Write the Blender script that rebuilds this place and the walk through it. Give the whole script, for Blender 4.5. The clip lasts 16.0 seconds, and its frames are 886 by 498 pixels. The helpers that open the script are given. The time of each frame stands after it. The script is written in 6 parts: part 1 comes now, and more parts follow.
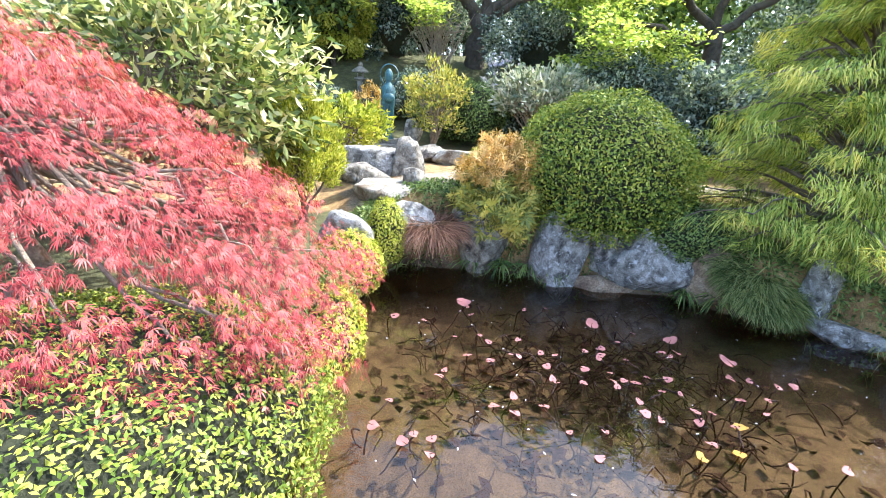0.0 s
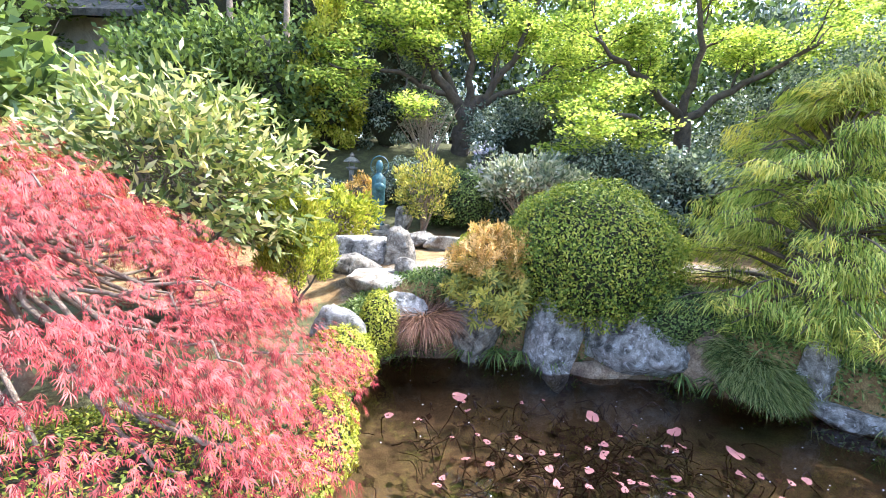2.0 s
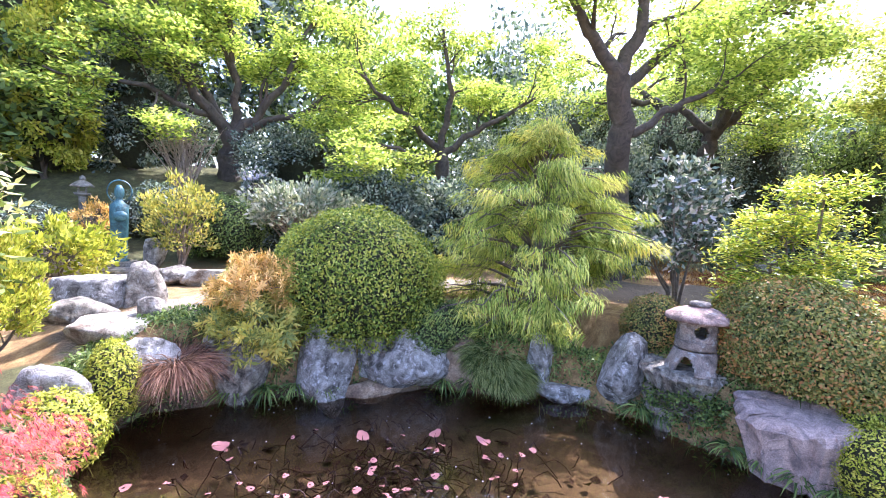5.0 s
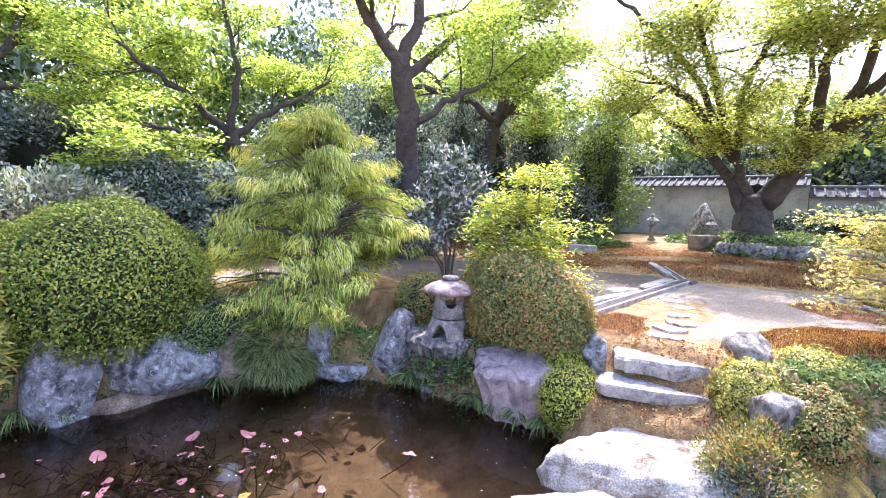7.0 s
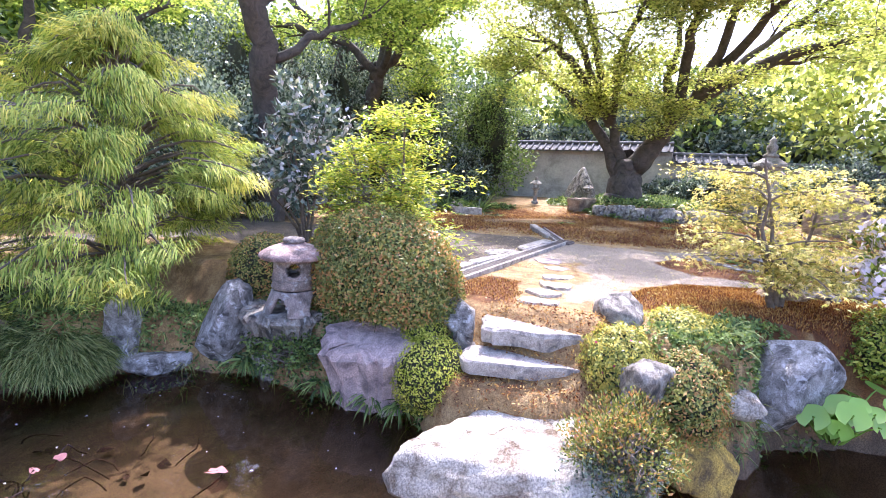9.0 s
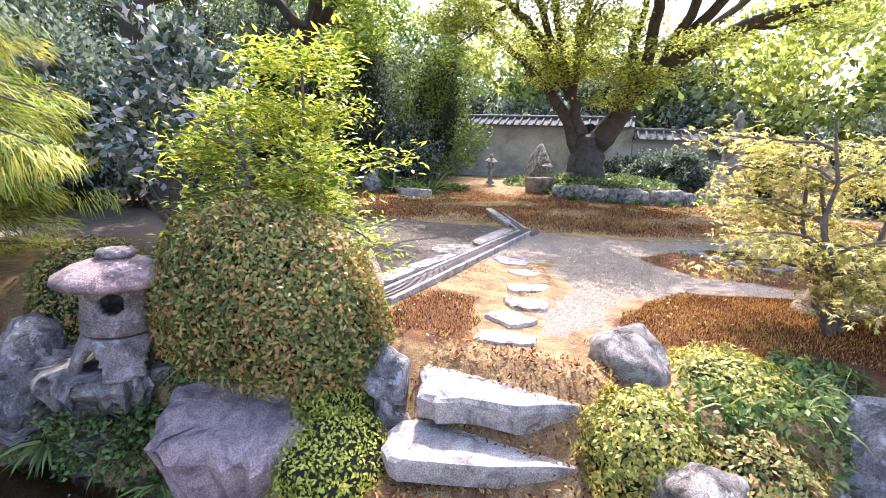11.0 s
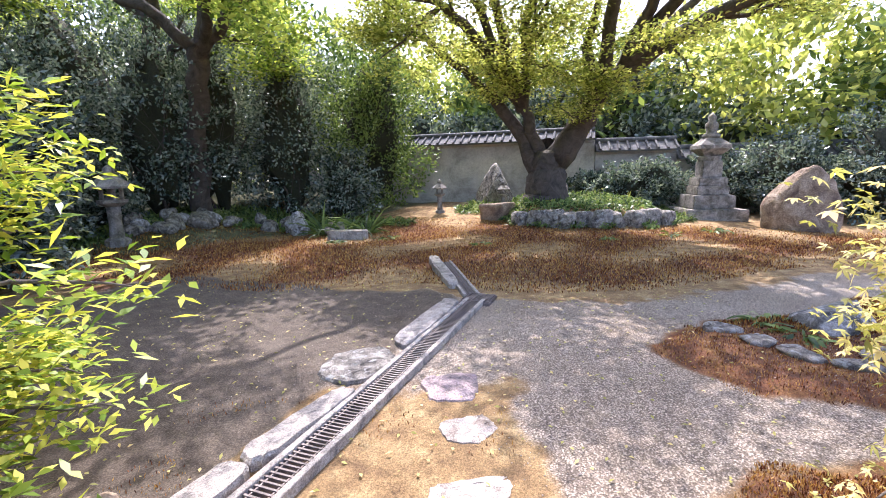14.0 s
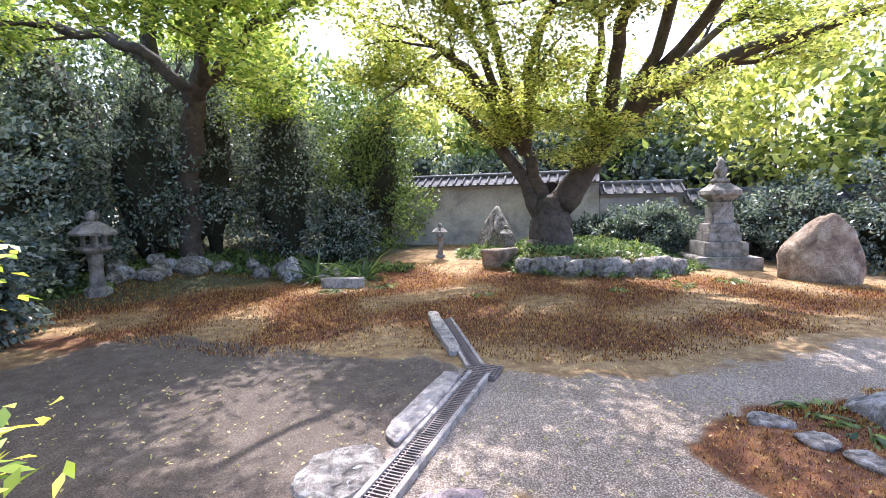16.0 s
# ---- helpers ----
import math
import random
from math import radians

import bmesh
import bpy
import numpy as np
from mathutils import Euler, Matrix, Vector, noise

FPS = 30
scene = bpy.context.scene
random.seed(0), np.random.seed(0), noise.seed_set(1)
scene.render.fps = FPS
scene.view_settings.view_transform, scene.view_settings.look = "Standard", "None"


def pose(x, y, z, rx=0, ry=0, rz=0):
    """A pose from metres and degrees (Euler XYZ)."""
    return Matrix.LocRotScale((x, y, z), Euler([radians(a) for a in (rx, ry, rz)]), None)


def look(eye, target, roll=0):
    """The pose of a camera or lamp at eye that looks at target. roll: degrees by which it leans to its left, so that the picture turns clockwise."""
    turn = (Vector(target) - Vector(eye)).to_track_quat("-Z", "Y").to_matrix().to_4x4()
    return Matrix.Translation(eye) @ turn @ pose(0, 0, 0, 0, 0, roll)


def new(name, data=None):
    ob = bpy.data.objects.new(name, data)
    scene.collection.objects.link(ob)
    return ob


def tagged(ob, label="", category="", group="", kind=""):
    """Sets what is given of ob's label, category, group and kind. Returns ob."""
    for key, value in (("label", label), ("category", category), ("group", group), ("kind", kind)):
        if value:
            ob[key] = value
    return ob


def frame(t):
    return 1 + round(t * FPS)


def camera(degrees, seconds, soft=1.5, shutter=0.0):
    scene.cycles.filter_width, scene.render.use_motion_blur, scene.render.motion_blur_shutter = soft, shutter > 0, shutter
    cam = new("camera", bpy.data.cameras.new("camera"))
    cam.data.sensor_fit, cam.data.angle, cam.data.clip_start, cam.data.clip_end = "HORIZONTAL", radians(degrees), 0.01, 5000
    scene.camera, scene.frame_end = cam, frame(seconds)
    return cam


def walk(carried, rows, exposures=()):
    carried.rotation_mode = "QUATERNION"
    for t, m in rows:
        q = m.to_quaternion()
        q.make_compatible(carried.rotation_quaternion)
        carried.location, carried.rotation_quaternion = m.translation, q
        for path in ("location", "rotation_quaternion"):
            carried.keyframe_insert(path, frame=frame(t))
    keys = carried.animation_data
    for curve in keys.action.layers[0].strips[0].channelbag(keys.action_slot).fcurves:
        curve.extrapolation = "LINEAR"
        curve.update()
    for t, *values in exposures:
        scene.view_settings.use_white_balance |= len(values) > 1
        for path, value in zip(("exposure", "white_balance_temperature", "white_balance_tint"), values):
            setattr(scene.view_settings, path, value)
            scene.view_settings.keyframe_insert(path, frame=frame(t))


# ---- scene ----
cam = camera(87.9, 16.0, soft=0.8)
PATH = [
    (0, (-0.232, 0.018, 1.806), (-0.217, 1.918, 1.181), 5.3),
    (0.5, (-0.246, 0.039, 1.84), (-0.235, 1.955, 1.265), 5.4),
    (1, (-0.252, 0.042, 1.912), (-0.24, 1.979, 1.415), 5.0),
    (1.5, (-0.245, 0.032, 1.962), (-0.23, 1.993, 1.565), 4.3),
    (2, (-0.257, 0.038, 1.974), (-0.227, 2.013, 1.661), 3.7),
    (2.5, (-0.249, 0.03, 1.976), (-0.221, 2.013, 1.718), 3.2),
    (3, (-0.235, 0.027, 1.968), (-0.176, 2.014, 1.75), 3.1),
    (3.5, (-0.193, 0.018, 1.967), (-0.033, 2.003, 1.777), 3.0),
    (4, (-0.135, 0.002, 1.976), (0.229, 1.961, 1.8), 3.1),
    (4.5, (-0.068, -0.034, 1.993), (0.578, 1.852, 1.83), 3.2),
    (5, (-0.023, -0.081, 1.995), (0.86, 1.707, 1.849), 3.2),
    (5.2, (0.002, -0.109, 2.006), (0.996, 1.62, 1.862), 3.1),
    (7.3, (0.525, -0.65, 2.098), (2.026, 0.654, 1.881), 1.7),
    (7.5, (0.562, -0.658, 2.092), (2.099, 0.6, 1.862), 1.8),
    (8, (0.684, -0.665, 2.053), (2.301, 0.484, 1.801), 1.7),
    (8.5, (0.946, -0.577, 1.965), (2.635, 0.458, 1.691), 2.3),
    (9, (1.353, -0.44, 1.932), (3.058, 0.554, 1.606), 2.8),
    (9.2, (1.514, -0.421, 1.931), (3.228, 0.552, 1.59), 2.8),
    (11.3, (2.9, 0.131, 1.893), (4.695, 0.916, 1.487), 2.3),
    (11.5, (3.047, 0.137, 1.923), (4.849, 0.906, 1.516), 1.9),
    (12, (3.364, 0.223, 1.951), (5.176, 0.96, 1.535), 1.7),
    (12.5, (3.714, 0.325, 1.978), (5.539, 1.038, 1.578), 2.0),
    (13, (4.029, 0.379, 2.009), (5.866, 1.065, 1.616), 1.0),
    (13.5, (4.389, 0.399, 2.048), (6.235, 1.08, 1.688), -0.2),
    (14, (4.651, 0.445, 2.149), (6.501, 1.129, 1.817), -1.3),
    (14.5, (4.892, 0.581, 2.188), (6.753, 1.25, 1.889), -1.5),
    (15, (5.038, 0.612, 2.287), (6.906, 1.266, 2.0), -1.7),
    (15.5, (5.098, 0.597, 2.343), (6.964, 1.271, 2.096), -1.5),
    (16, (5.101, 0.606, 2.348), (6.97, 1.295, 2.165), -1.0),
]
walk(cam, [(t, look(eye, target, roll)) for t, eye, target, roll in PATH],
     [(0.0, 2.25, 5850, 6), (3.0, 2.25, 5800, 14), (5.0, 2.4, 5700, 23), (7.5, 2.32, 5700, 26), (9.0, 2.28, 5700, 27), (11.5, 2.0, 5900, 24), (13.0, 1.82, 5850, 24), (14.0, 1.84, 5850, 24), (16.0, 2.05, 5750, 23)])

# ---- world, sun ----
SUN_TO = Vector((0.66, 0.25, 1.0)).normalized()
world = bpy.data.worlds.new("world")
scene.world = world
world.use_nodes = True
wn = world.node_tree.nodes
sky = wn.new("ShaderNodeTexSky")
sky.sky_type, sky.sun_disc = "NISHITA", False
sky.sun_elevation, sky.sun_rotation = math.asin(SUN_TO.z), math.atan2(SUN_TO.x, SUN_TO.y)
sky.dust_density = 3.0
world.node_tree.links.new(sky.outputs[0], wn["Background"].inputs[0])
wn["Background"].inputs[1].default_value = 0.17
sun = new("sun", bpy.data.lights.new("sun", "SUN"))
sun.data.energy, sun.data.angle, sun.data.color = 2.5, radians(0.5), (1.0, 0.95, 0.87)
sun.matrix_world = look(SUN_TO * 30, (0, 0, 0))


# ---- materials ----
def material(name, rough=0.8, metal=0.0):
    m = bpy.data.materials.new(name)
    m.use_nodes = True
    b = m.node_tree.nodes["Principled BSDF"]
    b.inputs["Roughness"].default_value, b.inputs["Metallic"].default_value = rough, metal
    return m, m.node_tree.nodes, m.node_tree.links, b


def ramp(nt, links, source, stops):
    r = nt.new("ShaderNodeValToRGB")
    while len(r.color_ramp.elements) < len(stops):
        r.color_ramp.elements.new(0.5)
    for e, (p, c) in zip(r.color_ramp.elements, stops):
        e.position, e.color = p, (*c, 1)
    links.new(source, r.inputs[0])
    return r.outputs[0]


def noise_tex(nt, links, scale, detail=6.0, rough=0.6, kind="Object", dist=0.0):
    tc = nt.new("ShaderNodeTexCoord")
    n = nt.new("ShaderNodeTexNoise")
    n.inputs["Scale"].default_value, n.inputs["Detail"].default_value = scale, detail
    n.inputs["Roughness"].default_value, n.inputs["Distortion"].default_value = rough, dist
    links.new(tc.outputs[kind], n.inputs["Vector"])
    return n.outputs["Fac"]


def mix(nt, links, fac, a, b, mode="MIX"):
    n = nt.new("ShaderNodeMix")
    n.data_type, n.blend_type = "RGBA", mode
    for k, v in ((0, fac), (6, a), (7, b)):
        if isinstance(v, (tuple, float, int)):
            n.inputs[k].default_value = (*v, 1) if isinstance(v, tuple) else v
        else:
            links.new(v, n.inputs[k])
    return n.outputs[2]


def bump(nt, links, height, strength, dist, normal_to):
    n = nt.new("ShaderNodeBump")
    n.inputs["Strength"].default_value, n.inputs["Distance"].default_value = strength, dist
    links.new(height, n.inputs["Height"])
    links.new(n.outputs[0], normal_to)
    return n


def leaf_material(name, stops, rough=0.45, through_light=0.35, glow=1.3):
    """Foliage: each leaf its own tone, with light passing through the blade."""
    m, nt, links, b = material(name, rough)
    stops = [(p, (r * 1.04 * k, v * 0.97 * k, u * 1.25 * k)) for (p, (r, v, u)), k in zip(stops, [0.75] + [1.05] * 5)]
    b.inputs["Specular IOR Level"].default_value = 0.5 if rough < 0.35 else 0.22
    g = nt.new("ShaderNodeNewGeometry")
    n = noise_tex(nt, links, 1.7, 3.0)
    add = nt.new("ShaderNodeMath")
    add.operation = "MULTIPLY_ADD"
    links.new(n, add.inputs[0])
    add.inputs[1].default_value = 1.1
    sub = nt.new("ShaderNodeMath")
    sub.operation = "MULTIPLY_ADD"
    links.new(g.outputs["Random Per Island"], sub.inputs[0])
    sub.inputs[1].default_value, sub.inputs[2].default_value = 1.1, -0.57
    links.new(sub.outputs[0], add.inputs[2])
    c = ramp(nt, links, add.outputs[0], stops)
    links.new(c, b.inputs["Base Color"])
    t = nt.new("ShaderNodeBsdfTranslucent")
    links.new(mix(nt, links, 1.0, c, (glow, glow, glow * 0.55), "MULTIPLY"), t.inputs[0])
    s = nt.new("ShaderNodeMixShader")
    s.inputs[0].default_value = through_light
    links.new(b.outputs[0], s.inputs[1])
    links.new(t.outputs[0], s.inputs[2])
    links.new(s.outputs[0], nt["Material Output"].inputs[0])
    return m


def stone_material(name, light, mid, dark, scale=3.0, rough=0.85, relief=0.03, lichen=None, fleck=0.9):
    m, nt, links, b = material(name, rough)
    big = noise_tex(nt, links, scale, 8.0, 0.65, "Object", 0.6)
    fine = noise_tex(nt, links, scale * 14, 5.0, 0.7)
    c = ramp(nt, links, big, [(0.35, dark), (0.5, mid), (0.64, light)])
    speck = ramp(nt, links, fine, [(0.36, (0.45, 0.43, 0.41)), (0.62, (1.25, 1.24, 1.22))])
    c = mix(nt, links, fleck, c, speck, "MULTIPLY")
    if lichen:
        patch = noise_tex(nt, links, scale * 1.7 + 1, 5.0, 0.7, "Object", 0.3)
        f = ramp(nt, links, patch, [(0.55, (0, 0, 0)), (0.63, (1, 1, 1))])
        c = mix(nt, links, f, c, lichen)
    links.new(c, b.inputs["Base Color"])
    both = nt.new("ShaderNodeMath")
    both.operation = "MULTIPLY_ADD"
    links.new(fine, both.inputs[0])
    both.inputs[1].default_value = 0.35
    links.new(big, both.inputs[2])
    bump(nt, links, both.outputs[0], 1.0, relief * 1.6, b.inputs["Normal"])
    return m


def bark_material(name, light, dark, scale=6.0):
    m, nt, links, b = material(name, 0.9)
    n = noise_tex(nt, links, scale, 8.0, 0.7, "Object", 1.0)
    links.new(ramp(nt, links, n, [(0.3, dark), (0.7, light)]), b.inputs["Base Color"])
    bump(nt, links, n, 1.0, 0.04, b.inputs["Normal"])
    return m


M_RED = leaf_material("red maple leaf", [(0.1, (0.16, 0.022, 0.022)), (0.5, (0.38, 0.052, 0.05)), (0.9, (0.55, 0.15, 0.11))], 0.5, 0.3, 1.2)
M_MAPLE = leaf_material("fresh maple leaf", [(0.1, (0.13, 0.22, 0.04)), (0.5, (0.26, 0.36, 0.065)), (0.9, (0.46, 0.52, 0.13))], 0.5, 0.55, 1.7)
M_MAPLE_SOFT = leaf_material("soft green maple leaf", [(0.1, (0.19, 0.25, 0.055)), (0.5, (0.33, 0.40, 0.09)), (0.9, (0.54, 0.57, 0.17))], 0.5, 0.52, 1.6)
M_YELLOW = leaf_material("yellow green leaf", [(0.1, (0.16, 0.28, 0.03)), (0.5, (0.34, 0.45, 0.05)), (0.9, (0.62, 0.62, 0.09))], 0.4, 0.38, 1.3)
M_DARK = leaf_material("dark evergreen leaf", [(0.1, (0.065, 0.105, 0.07)), (0.55, (0.145, 0.205, 0.14)), (0.95, (0.32, 0.39, 0.27))], 0.22, 0.3)
M_MID = leaf_material("mid green leaf", [(0.1, (0.06, 0.11, 0.03)), (0.5, (0.13, 0.21, 0.05)), (0.9, (0.24, 0.33, 0.08))], 0.4, 0.3)
M_BOX = leaf_material("clipped box leaf", [(0.1, (0.10, 0.17, 0.022)), (0.5, (0.20, 0.29, 0.035)), (0.9, (0.38, 0.42, 0.06))], 0.4, 0.25)
M_AZALEA = leaf_material("azalea leaf", [(0.1, (0.12, 0.16, 0.035)), (0.5, (0.23, 0.275, 0.06)), (0.75, (0.36, 0.34, 0.08)), (0.97, (0.48, 0.25, 0.08))], 0.4, 0.25)
M_LIME = leaf_material("lime shrub leaf", [(0.1, (0.24, 0.32, 0.03)), (0.5, (0.42, 0.48, 0.05)), (0.9, (0.58, 0.58, 0.10))], 0.45, 0.35)
M_CHAM_TIP = leaf_material("golden thread cypress tip", [(0.1, (0.42, 0.48, 0.07)), (0.5, (0.58, 0.58, 0.09)), (0.9, (0.70, 0.65, 0.13))], 0.55, 0.35)
M_CHAM = leaf_material("thread cypress", [(0.12, (0.12, 0.20, 0.035)), (0.42, (0.31, 0.43, 0.06)), (0.7, (0.42, 0.51, 0.09)), (0.95, (0.56, 0.59, 0.12))], 0.55, 0.32)
M_MAGN = leaf_material("broad pale leaf", [(0.12, (0.09, 0.15, 0.035)), (0.45, (0.21, 0.29, 0.07)), (0.75, (0.42, 0.47, 0.14)), (0.97, (0.72, 0.69, 0.32))], 0.28, 0.3)
M_GLAUC = leaf_material("glaucous leaf", [(0.1, (0.05, 0.085, 0.05)), (0.5, (0.12, 0.18, 0.11)), (0.85, (0.28, 0.34, 0.23)), (0.97, (0.58, 0.57, 0.47))], 0.3, 0.2)
M_SILVER = leaf_material("silver green leaf", [(0.1, (0.16, 0.22, 0.11)), (0.5, (0.30, 0.36, 0.20)), (0.9, (0.50, 0.52, 0.34))], 0.5, 0.25)
M_ORANGE = leaf_material("orange new shoots", [(0.1, (0.46, 0.33, 0.07)), (0.5, (0.68, 0.47, 0.13)), (0.9, (0.82, 0.62, 0.22))], 0.5, 0.3)
M_PIERIS = leaf_material("pieris leaf", [(0.1, (0.18, 0.24, 0.05)), (0.5, (0.40, 0.42, 0.075)), (0.9, (0.62, 0.55, 0.11))], 0.4, 0.28)
M_TAN = leaf_material("tan young maple leaf", [(0.1, (0.29, 0.31, 0.065)), (0.5, (0.48, 0.48, 0.12)), (0.9, (0.66, 0.58, 0.20))], 0.5, 0.4)
M_GRASS = leaf_material("liriope blade", [(0.1, (0.06, 0.10, 0.022)), (0.5, (0.15, 0.21, 0.05)), (0.9, (0.34, 0.38, 0.12))], 0.65, 0.3)
M_RUST = leaf_material("rusty sedge blade", [(0.1, (0.10, 0.06, 0.03)), (0.5, (0.24, 0.13, 0.07)), (0.9, (0.42, 0.27, 0.15))], 0.6, 0.25)
M_MOSS = leaf_material("haircap moss", [(0.1, (0.10, 0.035, 0.015)), (0.45, (0.22, 0.08, 0.025)), (0.7, (0.36, 0.19, 0.04)), (0.95, (0.55, 0.37, 0.10))], 0.8, 0.25)
M_PETAL = leaf_material("white petal", [(0.1, (0.7, 0.68, 0.68)), (0.9, (0.85, 0.83, 0.84))], 0.5, 0.3)
M_PINK = leaf_material("pink blossom", [(0.1, (0.55, 0.06, 0.14)), (0.9, (0.70, 0.20, 0.30))], 0.5, 0.3)
M_LILY = leaf_material("young lily leaf", [(0.1, (0.13, 0.045, 0.033)), (0.6, (0.25, 0.095, 0.072)), (0.95, (0.40, 0.19, 0.145))], 0.6, 0.2)
M_LILY_OLD = leaf_material("yellowed lily leaf", [(0.1, (0.40, 0.2, 0.03)), (0.9, (0.55, 0.32, 0.06))], 0.35, 0.25)
M_FARF = leaf_material("bright round leaf", [(0.1, (0.13, 0.30, 0.03)), (0.9, (0.26, 0.45, 0.07))], 0.25, 0.35)
M_BARK = bark_material("dark bark", (0.13, 0.105, 0.085), (0.035, 0.028, 0.024))
M_BARK_PALE = bark_material("pale bark", (0.42, 0.34, 0.27), (0.18, 0.13, 0.10), 14)
M_BARK_MID = bark_material("grey brown bark", (0.25, 0.20, 0.16), (0.09, 0.07, 0.055), 10)
M_STEM = bark_material("lily stem", (0.075, 0.035, 0.026), (0.03, 0.015, 0.012), 20)
# near-black for the lumps inside shrubs: shade between leaves put into the colour
M_INNER_SHADE = bark_material("painted shade among inner twigs", (0.045, 0.05, 0.02), (0.015, 0.016, 0.008), 22)
M_ROCK = stone_material("grey garden rock", (0.50, 0.46, 0.40), (0.27, 0.24, 0.205), (0.05, 0.045, 0.04), 9.0, 0.85, 0.03, lichen=(0.42, 0.41, 0.38))
M_ROCK_BLUE = stone_material("blue grey bank rock", (0.58, 0.56, 0.54), (0.31, 0.30, 0.285), (0.06, 0.06, 0.06), 8.0, 0.85, 0.04, lichen=(0.56, 0.55, 0.55))
M_ROCK_WHITE = stone_material("white veined rock", (0.74, 0.70, 0.63), (0.60, 0.55, 0.47), (0.20, 0.14, 0.09), 5.0, 0.85, 0.05)
M_ROCK_PALE = stone_material("pale lichened bank rock", (0.66, 0.65, 0.65), (0.40, 0.385, 0.37), (0.09, 0.085, 0.08), 9.0, 0.85, 0.05, lichen=(0.72, 0.72, 0.74))
M_ROCK_PINK = stone_material("pinkish flat rock", (0.68, 0.53, 0.50), (0.52, 0.395, 0.375), (0.22, 0.18, 0.18), 8.0)
M_ROCK_MOSSY = stone_material("mossy rock", (0.74, 0.50, 0.10), (0.52, 0.35, 0.08), (0.16, 0.11, 0.05), 7.0, 0.95, 0.03)
M_ROCK_WARM = stone_material("warm tan rock", (0.50, 0.40, 0.30), (0.34, 0.25, 0.17), (0.15, 0.10, 0.07), 4.0)
M_GRANITE = stone_material("granite", (0.54, 0.49, 0.43), (0.42, 0.37, 0.32), (0.17, 0.155, 0.145), 9.0, 0.85, 0.012)
M_LANTERN = stone_material("weathered lantern stone", (0.38, 0.31, 0.28), (0.24, 0.20, 0.18), (0.10, 0.085, 0.08), 7.0, 0.9, 0.012, lichen=(0.40, 0.38, 0.36))
M_CAP = stone_material("brown pink lantern cap", (0.46, 0.33, 0.29), (0.32, 0.22, 0.20), (0.15, 0.11, 0.10), 8.0, 0.9, 0.012, lichen=(0.42, 0.36, 0.33))
M_OLDSTONE = stone_material("old grey carved stone", (0.40, 0.37, 0.33), (0.26, 0.24, 0.21), (0.12, 0.11, 0.09), 6.0, 0.9, 0.012)
M_SLAB = stone_material("pale stepping stone", (0.64, 0.56, 0.48), (0.50, 0.43, 0.36), (0.18, 0.14, 0.11), 9.0, 0.85, 0.012)
M_PLASTER = stone_material("aged wall plaster", (0.55, 0.53, 0.49), (0.46, 0.44, 0.41), (0.28, 0.265, 0.24), 1.2, 0.9, 0.004, fleck=0.3)
M_TILE = stone_material("grey roof tile", (0.16, 0.155, 0.15), (0.09, 0.09, 0.09), (0.05, 0.05, 0.05), 5.0, 0.85, 0.006)
M_BRONZE = stone_material("green bronze patina", (0.09, 0.22, 0.24), (0.04, 0.12, 0.15), (0.015, 0.045, 0.06), 6.0, 0.5, 0.004)
M_IRON = stone_material("rusty iron grate", (0.30, 0.22, 0.17), (0.20, 0.16, 0.14), (0.09, 0.07, 0.06), 12.0, 0.6, 0.003)
M_TIMBER = bark_material("old dark timber", (0.15, 0.11, 0.08), (0.06, 0.045, 0.035), 8)


